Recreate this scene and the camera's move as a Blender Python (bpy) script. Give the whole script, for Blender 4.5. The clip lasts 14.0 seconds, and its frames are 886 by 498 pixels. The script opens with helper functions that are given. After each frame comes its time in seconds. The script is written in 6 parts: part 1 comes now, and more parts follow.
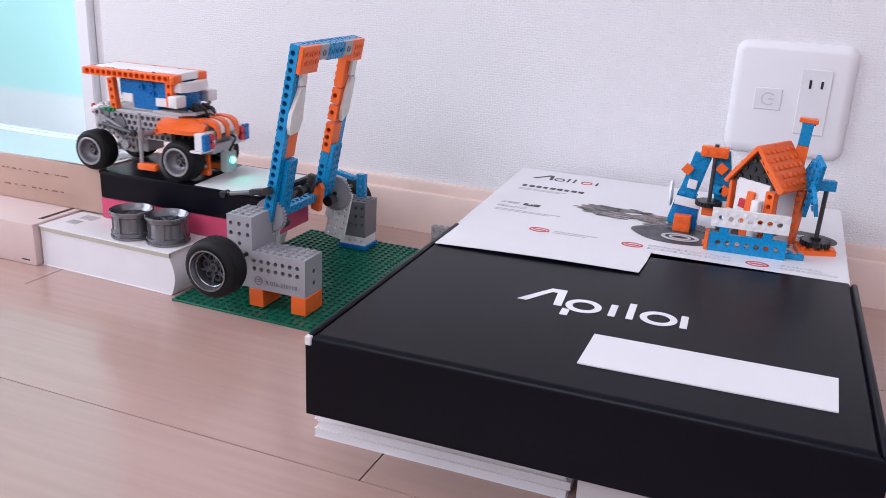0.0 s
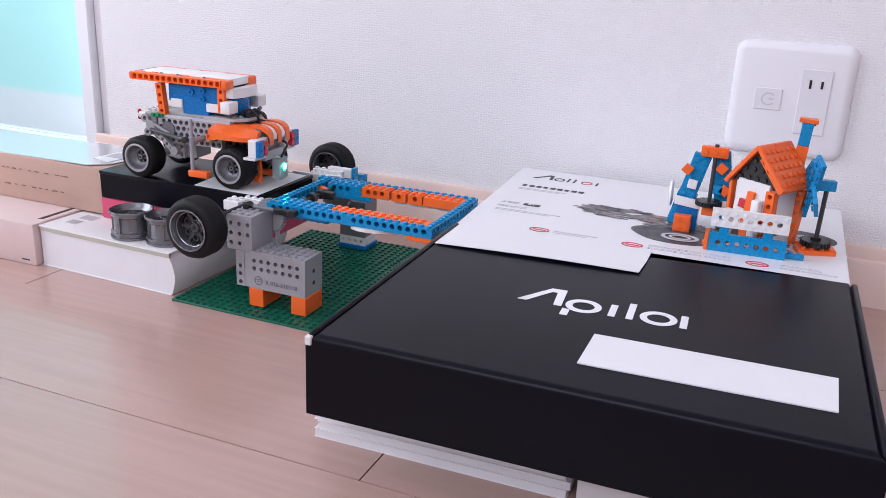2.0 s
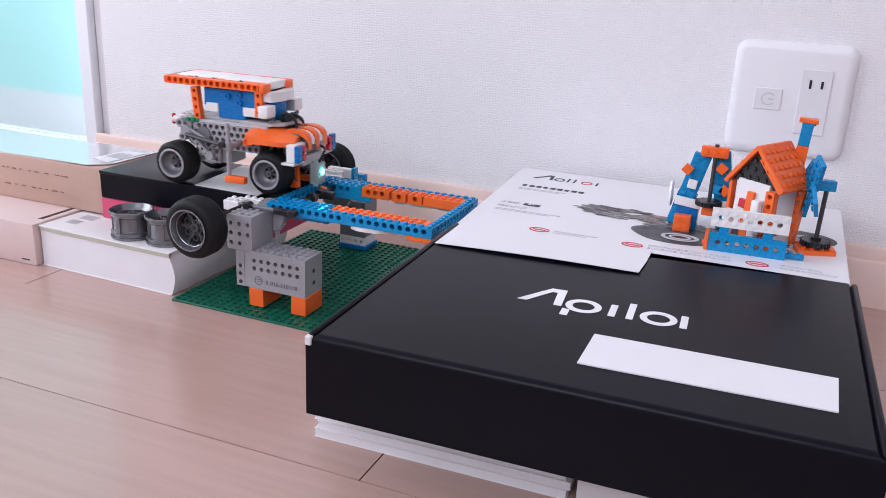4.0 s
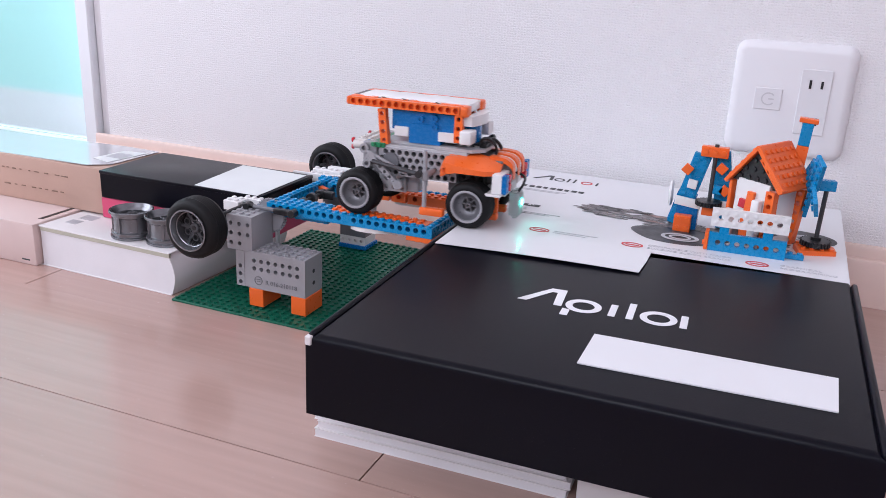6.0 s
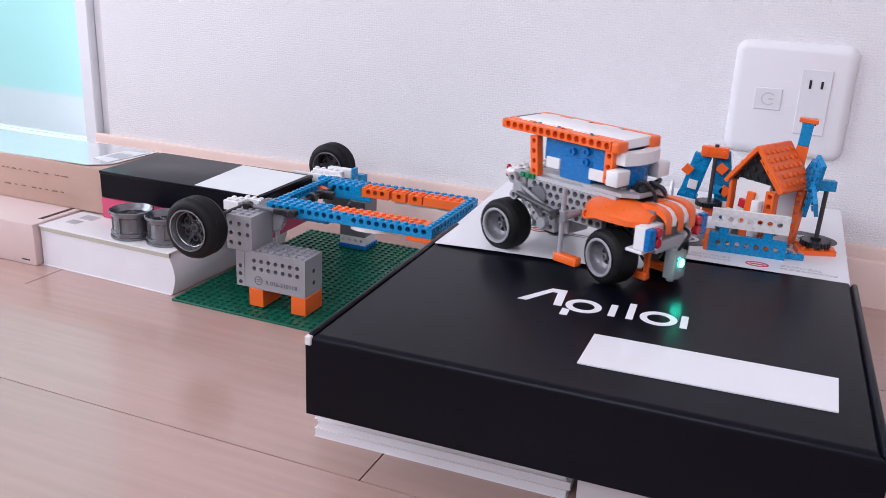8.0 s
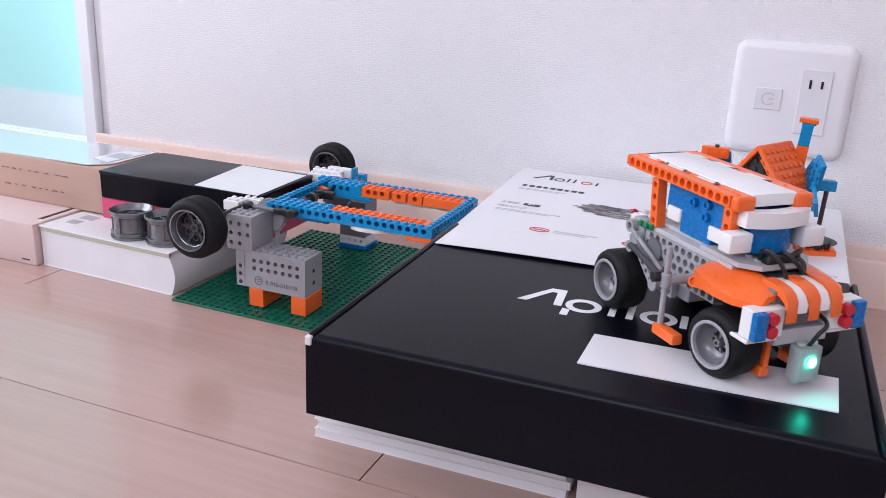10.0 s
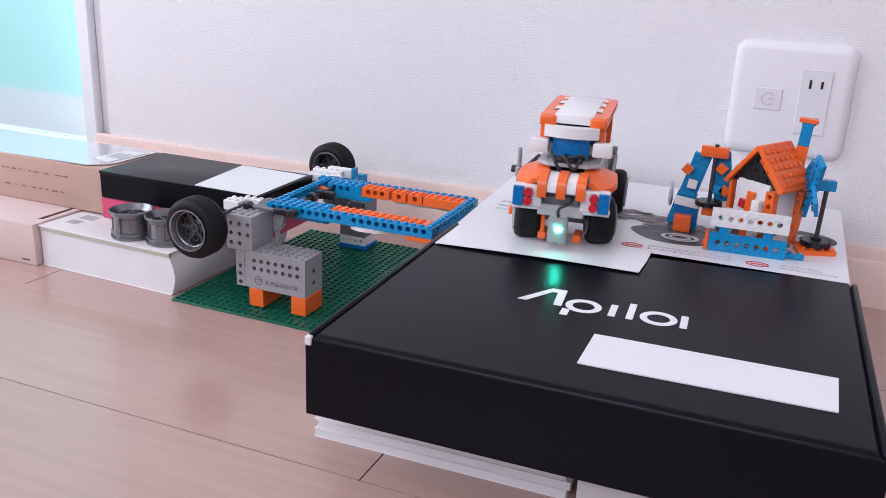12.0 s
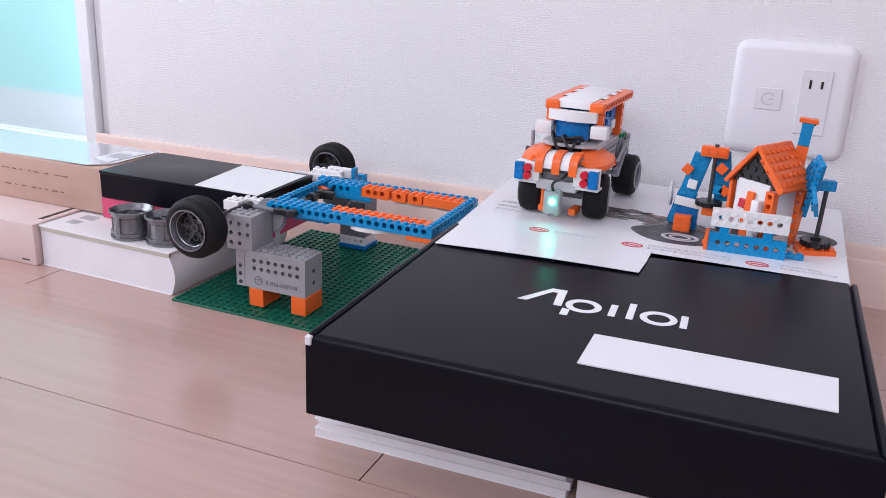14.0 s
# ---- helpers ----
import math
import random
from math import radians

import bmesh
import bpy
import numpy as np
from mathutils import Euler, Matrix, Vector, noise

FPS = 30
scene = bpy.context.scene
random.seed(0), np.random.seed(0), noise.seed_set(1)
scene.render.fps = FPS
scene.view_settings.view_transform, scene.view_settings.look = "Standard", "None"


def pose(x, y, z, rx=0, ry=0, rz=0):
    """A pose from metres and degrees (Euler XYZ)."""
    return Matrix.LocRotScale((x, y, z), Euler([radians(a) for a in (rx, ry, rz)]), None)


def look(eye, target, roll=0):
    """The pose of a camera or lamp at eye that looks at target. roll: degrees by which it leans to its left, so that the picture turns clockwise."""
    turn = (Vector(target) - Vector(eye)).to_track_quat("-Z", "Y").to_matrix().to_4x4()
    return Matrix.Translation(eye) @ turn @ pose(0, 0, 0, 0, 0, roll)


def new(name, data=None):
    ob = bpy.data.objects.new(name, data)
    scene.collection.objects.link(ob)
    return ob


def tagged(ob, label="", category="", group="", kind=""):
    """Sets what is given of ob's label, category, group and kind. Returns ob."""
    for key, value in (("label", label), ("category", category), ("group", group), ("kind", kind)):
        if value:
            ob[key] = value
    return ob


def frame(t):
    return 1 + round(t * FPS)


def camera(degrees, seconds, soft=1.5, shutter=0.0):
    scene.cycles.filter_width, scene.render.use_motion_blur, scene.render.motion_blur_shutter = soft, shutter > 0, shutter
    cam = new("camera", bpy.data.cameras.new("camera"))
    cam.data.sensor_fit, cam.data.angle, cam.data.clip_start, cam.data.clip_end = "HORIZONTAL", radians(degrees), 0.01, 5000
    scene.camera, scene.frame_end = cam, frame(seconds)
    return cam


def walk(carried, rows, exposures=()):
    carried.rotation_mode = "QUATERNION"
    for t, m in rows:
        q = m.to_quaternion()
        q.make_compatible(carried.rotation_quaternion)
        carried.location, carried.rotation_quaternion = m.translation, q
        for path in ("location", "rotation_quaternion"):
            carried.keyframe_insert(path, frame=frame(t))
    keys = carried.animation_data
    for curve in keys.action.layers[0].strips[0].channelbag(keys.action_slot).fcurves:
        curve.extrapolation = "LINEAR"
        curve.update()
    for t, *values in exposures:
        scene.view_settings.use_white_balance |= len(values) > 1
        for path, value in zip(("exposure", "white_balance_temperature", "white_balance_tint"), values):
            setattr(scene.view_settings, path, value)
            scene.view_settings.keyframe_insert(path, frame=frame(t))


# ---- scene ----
# ---------------------------------------------------------------- camera
EYE = Vector((0.8151, -0.9818, 0.3372))
YAW, PITCH = -0.3782, -0.3282
AHEAD = Vector((math.sin(YAW) * math.cos(PITCH), math.cos(YAW) * math.cos(PITCH), math.sin(PITCH)))
cam = camera(54.34, 14.0, soft=0.7, shutter=0.5)
VIEW = look(EYE, EYE + AHEAD, 2.64)
walk(cam, [(0.0, VIEW), (14.0, VIEW)], exposures=[(0.0, 0.0), (14.0, 0.0)])

# ---------------------------------------------------------------- world and light
world = bpy.data.worlds.new("world")
scene.world = world
world.use_nodes = True
wn = world.node_tree.nodes
sky = wn.new("ShaderNodeTexSky")
sky.sky_type, sky.sun_disc = "NISHITA", False
sky.sun_elevation, sky.sun_rotation = radians(38), radians(27)
wn["Background"].inputs[1].default_value = 0.10
world.node_tree.links.new(sky.outputs[0], wn["Background"].inputs[0])

sun = new("sun", bpy.data.lights.new("sun", "SUN"))
sun.data.energy, sun.data.angle, sun.data.color = 2.0, radians(1.0), (1.0, 0.95, 0.88)
sun.matrix_world = look((2.0, 4.0, 3.5), (0, 0, 0))


def area_lamp(name, eye, target, w, h, watts, colour):
    ob = new(name, bpy.data.lights.new(name, "AREA"))
    ob.data.shape, ob.data.size, ob.data.size_y = "RECTANGLE", w, h
    ob.data.energy, ob.data.color = watts, colour
    ob.matrix_world = look(eye, target)
    return ob


area_lamp("west_window_light", (-1.55, -1.15, 1.25), (0.4, -1.0, 0.95), 1.7, 1.6, 49.0, (0.90, 0.93, 1.06))
# Added fill behind the camera to lift the north wall; no window known there.
area_lamp("south_fill_light", (0.3, -2.55, 1.65), (0.3, 0.0, 0.9), 1.6, 0.9, 25.5, (0.92, 0.93, 1.06))

# ---------------------------------------------------------------- materials
I4 = Matrix.Identity(4)


def material(name, colour, rough=0.5, metal=0.0, coat=0.0, grain=0.0, grain_scale=400.0, wear=0.06, wear_scale=25.0, spec=0.5, objects=0.0):
    """A surface with fine relief, blotches of wear and gloss changes at two scales."""
    m = bpy.data.materials.new(name)
    m.use_nodes = True
    nt = m.node_tree
    b = nt.nodes["Principled BSDF"]
    tc = nt.nodes.new("ShaderNodeTexCoord")
    big = nt.nodes.new("ShaderNodeTexNoise")
    big.inputs["Scale"].default_value, big.inputs["Detail"].default_value = wear_scale, 4
    nt.links.new(tc.outputs["Object"], big.inputs["Vector"])
    ramp = nt.nodes.new("ShaderNodeMapRange")
    ramp.inputs["From Min"].default_value, ramp.inputs["From Max"].default_value = 0.3, 0.7
    ramp.inputs["To Min"].default_value, ramp.inputs["To Max"].default_value = 1 - wear, 1 + wear
    nt.links.new(big.outputs["Fac"], ramp.inputs["Value"])
    value = ramp.outputs["Result"]
    if objects:
        info = nt.nodes.new("ShaderNodeObjectInfo")
        r2 = nt.nodes.new("ShaderNodeMapRange")
        r2.inputs["To Min"].default_value, r2.inputs["To Max"].default_value = 1 - objects, 1 + objects
        nt.links.new(info.outputs["Random"], r2.inputs["Value"])
        mul = nt.nodes.new("ShaderNodeMath")
        mul.operation = "MULTIPLY"
        nt.links.new(value, mul.inputs[0])
        nt.links.new(r2.outputs["Result"], mul.inputs[1])
        value = mul.outputs[0]
    hsv = nt.nodes.new("ShaderNodeHueSaturation")
    hsv.inputs["Color"].default_value = (*colour, 1)
    nt.links.new(value, hsv.inputs["Value"])
    nt.links.new(hsv.outputs["Color"], b.inputs["Base Color"])
    fine = nt.nodes.new("ShaderNodeTexNoise")
    fine.inputs["Scale"].default_value, fine.inputs["Detail"].default_value = grain_scale, 5
    nt.links.new(tc.outputs["Object"], fine.inputs["Vector"])
    rr = nt.nodes.new("ShaderNodeMapRange")
    rr.inputs["To Min"].default_value, rr.inputs["To Max"].default_value = max(0.02, rough - 0.08), min(1, rough + 0.08)
    nt.links.new(fine.outputs["Fac"], rr.inputs["Value"])
    nt.links.new(rr.outputs["Result"], b.inputs["Roughness"])
    if grain:
        bump = nt.nodes.new("ShaderNodeBump")
        bump.inputs["Strength"].default_value, bump.inputs["Distance"].default_value = grain, 0.0006
        nt.links.new(fine.outputs["Fac"], bump.inputs["Height"])
        nt.links.new(bump.outputs["Normal"], b.inputs["Normal"])
    b.inputs["Metallic"].default_value = metal
    b.inputs["Coat Weight"].default_value = coat
    b.inputs["Specular IOR Level"].default_value = spec
    return m


BLUE = material("sky_blue_plastic", (0.0015, 0.235, 0.50), 0.28, grain=0.02, wear=0.06, spec=0.4)
DEEP = material("deep_blue_plastic", (0.001, 0.150, 0.44), 0.27, grain=0.02, spec=0.35)
ORANGE = material("orange_plastic", (0.85, 0.138, 0.021), 0.3, grain=0.02, wear=0.06)
WHITE = material("white_plastic", (0.78, 0.77, 0.77), 0.32, grain=0.05, wear=0.03)
CLEARISH = material("milky_plastic", (0.70, 0.67, 0.64), 0.25, grain=0.1, wear=0.08)
PALE = material("pale_grey_plastic", (0.47, 0.465, 0.48), 0.34, grain=0.05, wear=0.05)
GREY = material("light_grey_plastic", (0.33, 0.325, 0.345), 0.36, grain=0.06, wear=0.06)
MIDGREY = material("mid_grey_plastic", (0.155, 0.155, 0.17), 0.38, grain=0.06, wear=0.06)
SILVER = material("silver_painted_plastic", (0.20, 0.205, 0.22), 0.24, metal=0.65, grain=0.05, wear=0.1)
DARK = material("dark_grey_plastic", (0.035, 0.035, 0.04), 0.4, grain=0.06)
BLACK = material("black_plastic", (0.012, 0.012, 0.014), 0.35, grain=0.06)
RUBBER = material("tyre_rubber", (0.008, 0.008, 0.009), 0.55, spec=0.2, grain=0.25, wear=0.25, wear_scale=60)
RED = material("red_plastic", (0.55, 0.012, 0.03), 0.25)
GREEN = material("green_baseplate_plastic", (0.002, 0.105, 0.062), 0.38, grain=0.03, wear=0.1, spec=0.35)
PCB = material("green_circuit_board", (0.01, 0.22, 0.09), 0.35)
CARD_BLACK = material("black_printed_card", (0.0024, 0.0026, 0.0060), 0.31, spec=0.15, grain=0.12, grain_scale=900, wear=0.18, wear_scale=9)
FOLDER = material("glossy_white_card", (0.50, 0.50, 0.52), 0.07, coat=0.8, spec=0.7, wear=0.03, wear_scale=6)
CARD_WHITE = material("white_coated_card", (0.755, 0.755, 0.775), 0.36, coat=0.35, grain=0.05, wear=0.02, wear_scale=6)
PAPER = material("white_paper", (0.70, 0.72, 0.72), 0.7, grain=0.15, wear=0.02)
CARD_BROWN = material("brown_cardboard", (0.52, 0.345, 0.275), 0.75, grain=0.3, grain_scale=500, wear=0.06, wear_scale=12)
CARD_PINK = material("pale_pink_card", (0.68, 0.53, 0.50), 0.6, grain=0.15, wear=0.04, wear_scale=10)
CARD_MAGENTA = material("magenta_printed_card", (0.64, 0.07, 0.16), 0.45, grain=0.1, wear=0.05)
COVER = material("cream_book_cover", (0.72, 0.69, 0.69), 0.5, grain=0.1, wear=0.05, wear_scale=10)
SPINE = material("olive_book_edge", (0.46, 0.445, 0.36), 0.6, grain=0.1)
INK = material("dark_ink", (0.03, 0.03, 0.035), 0.5)
INK_GREY = material("grey_ink", (0.56, 0.56, 0.59), 0.5)
INK_RED = material("red_ink", (0.55, 0.05, 0.06), 0.5)
INK_WHITE = material("white_ink", (0.80, 0.80, 0.82), 0.45)
PRINT = material("dark_photo_print", (0.05, 0.05, 0.055), 0.4, wear=0.7, wear_scale=70)
PRINT_MIX = material("rusty_photo_print", (0.26, 0.15, 0.13), 0.4, wear=0.9, wear_scale=60)
PLATE = material("white_moulded_switch_plate", (0.74, 0.73, 0.75), 0.38, grain=0.03, wear=0.02, wear_scale=8)
PLATE_IN = material("white_socket_insert", (0.70, 0.69, 0.71), 0.35, wear=0.02)
BASEBOARD = material("peach_wood_baseboard", (0.76, 0.585, 0.52), 0.42, grain=0.08, grain_scale=150, wear=0.05, wear_scale=14)
FRAME = material("white_door_frame", (0.78, 0.79, 0.82), 0.4, grain=0.05, wear=0.02, wear_scale=5)
PAINT = material("white_room_paint", (0.74, 0.71, 0.73), 0.8, grain=0.3, grain_scale=200, wear=0.02)
FAINT = material("faded_brown_ink", (0.24, 0.15, 0.11), 0.8)
JACK = material("jack_moulding", (0.55, 0.54, 0.56), 0.4)
STREAK = material("grey_photo_print", (0.16, 0.14, 0.14), 0.4, wear=0.8, wear_scale=90)
GROOVE = material("dark_joint", (0.07, 0.04, 0.032), 0.8)
TREAD = material("dull_silver_plastic", (0.075, 0.077, 0.085), 0.35, metal=0.3, grain=0.05, wear=0.1)
DISH = material("satin_grey_plastic", (0.17, 0.17, 0.185), 0.3, metal=0.25, grain=0.05, wear=0.1)
FROST = material("frosted_plastic", (0.74, 0.70, 0.67), 0.45, grain=0.5, grain_scale=700, wear=0.06, wear_scale=120)


def page_material():
    m = material("stacked_pages", (0.72, 0.70, 0.72), 0.8, wear=0.03)
    nt = m.node_tree
    b = nt.nodes["Principled BSDF"]
    tc = nt.nodes.new("ShaderNodeTexCoord")
    mp = nt.nodes.new("ShaderNodeMapping")
    mp.inputs["Scale"].default_value = (2, 2, 1500)
    n = nt.nodes.new("ShaderNodeTexNoise")
    n.inputs["Scale"].default_value = 1.0
    bump = nt.nodes.new("ShaderNodeBump")
    bump.inputs["Strength"].default_value, bump.inputs["Distance"].default_value = 0.22, 0.0006
    nt.links.new(tc.outputs["Object"], mp.inputs["Vector"])
    nt.links.new(mp.outputs[0], n.inputs["Vector"])
    nt.links.new(n.outputs["Fac"], bump.inputs["Height"])
    nt.links.new(bump.outputs["Normal"], b.inputs["Normal"])
    return m


PAGES = page_material()


def wallpaper_material():
    """White woven-look vinyl wallpaper: short raised threads in two directions over soft lumps."""
    m = material("woven_white_wallpaper", (0.83, 0.815, 0.825), 0.62, wear=0.02, wear_scale=3)
    nt = m.node_tree
    b = nt.nodes["Principled BSDF"]
    tc = nt.nodes.new("ShaderNodeTexCoord")
    mp = nt.nodes.new("ShaderNodeMapping")
    mp.inputs["Scale"].default_value = (300, 300, 350)
    v = nt.nodes.new("ShaderNodeTexVoronoi")
    v.feature, v.distance = "F1", "CHEBYCHEV"
    v.inputs["Scale"].default_value, v.inputs["Randomness"].default_value = 1.0, 0.40
    n = nt.nodes.new("ShaderNodeTexNoise")
    n.inputs["Scale"].default_value, n.inputs["Detail"].default_value = 900.0, 2.0
    nt.links.new(tc.outputs["Object"], mp.inputs["Vector"])
    nt.links.new(mp.outputs[0], v.inputs["Vector"])
    nt.links.new(tc.outputs["Object"], n.inputs["Vector"])
    mx = nt.nodes.new("ShaderNodeMath")
    mx.operation = "MULTIPLY_ADD"
    mx.inputs[1].default_value = -1.0
    nt.links.new(v.outputs["Distance"], mx.inputs[0])
    nt.links.new(n.outputs["Fac"], mx.inputs[2])
    bump = nt.nodes.new("ShaderNodeBump")
    bump.inputs["Strength"].default_value, bump.inputs["Distance"].default_value = 0.85, 0.0014
    nt.links.new(mx.outputs[0], bump.inputs["Height"])
    nt.links.new(bump.outputs["Normal"], b.inputs["Normal"])
    return m


WALLPAPER = wallpaper_material()


def floor_material():
    """Pale pinkish beech flooring with long faint grain under a satin varnish."""
    m = material("pale_beech_flooring", (0.45, 0.295, 0.25), 0.24, coat=0.25, wear=0.04, wear_scale=4, objects=0.03)
    nt = m.node_tree
    b = nt.nodes["Principled BSDF"]
    tc = nt.nodes.new("ShaderNodeTexCoord")
    mp = nt.nodes.new("ShaderNodeMapping")
    mp.inputs["Scale"].default_value = (6, 130, 10)
    n = nt.nodes.new("ShaderNodeTexNoise")
    n.inputs["Scale"].default_value, n.inputs["Detail"].default_value = 1.0, 6
    nt.links.new(tc.outputs["Object"], mp.inputs["Vector"])
    nt.links.new(mp.outputs[0], n.inputs["Vector"])
    hsv = [x for x in nt.nodes if x.bl_idname == "ShaderNodeHueSaturation"][0]
    old = hsv.inputs["Value"].links[0].from_socket
    r = nt.nodes.new("ShaderNodeMapRange")
    r.inputs["From Min"].default_value, r.inputs["From Max"].default_value = 0.3, 0.7
    r.inputs["To Min"].default_value, r.inputs["To Max"].default_value = 0.95, 1.05
    nt.links.new(n.outputs["Fac"], r.inputs["Value"])
    mul = nt.nodes.new("ShaderNodeMath")
    mul.operation = "MULTIPLY"
    nt.links.new(old, mul.inputs[0])
    nt.links.new(r.outputs["Result"], mul.inputs[1])
    nt.links.new(mul.outputs[0], hsv.inputs["Value"])
    bump = nt.nodes.new("ShaderNodeBump")
    bump.inputs["Strength"].default_value, bump.inputs["Distance"].default_value = 0.06, 0.0005
    nt.links.new(n.outputs["Fac"], bump.inputs["Height"])
    nt.links.new(bump.outputs["Normal"], b.inputs["Normal"])
    return m


FLOORING = floor_material()


def glow(name, colour, strength):
    m = bpy.data.materials.new(name)
    m.use_nodes = True
    b = m.node_tree.nodes["Principled BSDF"]
    b.inputs["Base Color"].default_value = (*colour, 1)
    b.inputs["Emission Color"].default_value = (*colour, 1)
    b.inputs["Emission Strength"].default_value = strength
    return m


LED = glow("green_led", (0.02, 0.95, 0.70), 75.0)
OUTDOOR = glow("bright_outdoor_sky", (0.56, 0.93, 0.91), 0.34)
OUTDOOR_LOW = glow("glow_behind_lower_pane", (0.90, 0.94, 1.0), 0.31)

GLASS = bpy.data.materials.new("frosted_glass")
GLASS.use_nodes = True
gb = GLASS.node_tree.nodes["Principled BSDF"]
gb.inputs["Base Color"].default_value = (0.93, 0.98, 1.0, 1)
gb.inputs["Roughness"].default_value = 0.13
gb.inputs["Transmission Weight"].default_value = 1.0
gb.inputs["IOR"].default_value = 1.2

HAZY = bpy.data.materials.new("clear_sensor_plastic")
HAZY.use_nodes = True
hb = HAZY.node_tree.nodes["Principled BSDF"]
hb.inputs["Base Color"].default_value = (0.75, 0.85, 0.84, 1)
hb.inputs["Roughness"].default_value = 0.35
hb.inputs["Transmission Weight"].default_value = 0.75
hb.inputs["IOR"].default_value = 1.3

# ---------------------------------------------------------------- mesh helpers
P = 0.008      # stud pitch
BH = 0.0096    # brick height


def thing(name, m, label, category, group=""):
    ob = new(name)
    ob.matrix_basis = m
    ob.empty_display_size = 0.02
    return tagged(ob, label, category, group)


def finish(name, bm, mat, smooth=True):
    bmesh.ops.recalc_face_normals(bm, faces=bm.faces)
    me = bpy.data.meshes.new(name)
    bm.to_mesh(me)
    bm.free()
    me.materials.append(mat)
    if smooth:
        me.polygons.foreach_set("use_smooth", [True] * len(me.polygons))
        me.set_sharp_from_angle(angle=radians(35))
    return me


def part(name, bm, mat, parent=None, label="", m=None):
    ob = new(name, finish(name, bm, mat))
    ob.parent = parent
    if m is not None:
        ob.matrix_basis = m
    if label:
        ob["label"] = label
    return ob


def box(bm, x0, x1, y0, y1, z0, z1, m=I4, bev=0.0, seg=1):
    vs = [bm.verts.new(m @ Vector((x, y, z))) for x in (x0, x1) for y in (y0, y1) for z in (z0, z1)]
    fs = [bm.faces.new([vs[i] for i in f]) for f in ((0, 1, 3, 2), (4, 6, 7, 5), (0, 4, 5, 1), (2, 3, 7, 6), (0, 2, 6, 4), (1, 5, 7, 3))]
    if bev:
        bmesh.ops.bevel(bm, geom=list({e for f in fs for e in f.edges}), offset=bev, segments=seg, affect="EDGES", profile=0.5)


def toward(p, axis):
    return Matrix.Translation(p) @ Vector(axis).to_track_quat("Z", "Y").to_matrix().to_4x4()


def lathe(bm, m, profile, seg=24, close=False):
    """Turn (radius, height) pairs about m's z axis; ends with radius 0 close to a point."""
    rings = []
    for r, h in profile:
        if r < 1e-6:
            rings.append([bm.verts.new(m @ Vector((0, 0, h)))])
        else:
            rings.append([bm.verts.new(m @ Vector((r * math.cos(a), r * math.sin(a), h))) for a in [2 * math.pi * k / seg for k in range(seg)]])
    pairs = list(zip(rings, rings[1:])) + ([(rings[-1], rings[0])] if close else [])
    for a, b in pairs:
        for k in range(seg):
            q = [a[k % len(a)], a[(k + 1) % len(a)], b[(k + 1) % len(b)], b[k % len(b)]]
            q = [x for n, x in enumerate(q) if x not in q[:n]]
            if len(q) > 2:
                bm.faces.new(q)


def rod(bm, p, axis, r, h, seg=14, m=I4):
    lathe(bm, m @ toward(p, axis), [(0, 0), (r * 0.9, 0), (r, r * 0.1), (r, h - r * 0.1), (r * 0.9, h), (0, h)], seg)


def between(bm, a, b, r, seg=10, m=I4):
    a, b = Vector(a), Vector(b)
    rod(bm, a, b - a, r, (b - a).length, seg, m)


def studs(bm, m, nx, ny, x0=0.0, y0=0.0, z=0.0, seg=10):
    for i in range(nx):
        for j in range(ny):
            lathe(bm, m @ Matrix.Translation((x0 + (i + 0.5) * P, y0 + (j + 0.5) * P, z)), [(0.0024, 0), (0.0024, 0.0014), (0.0021, 0.0017), (0, 0.0017)], seg)


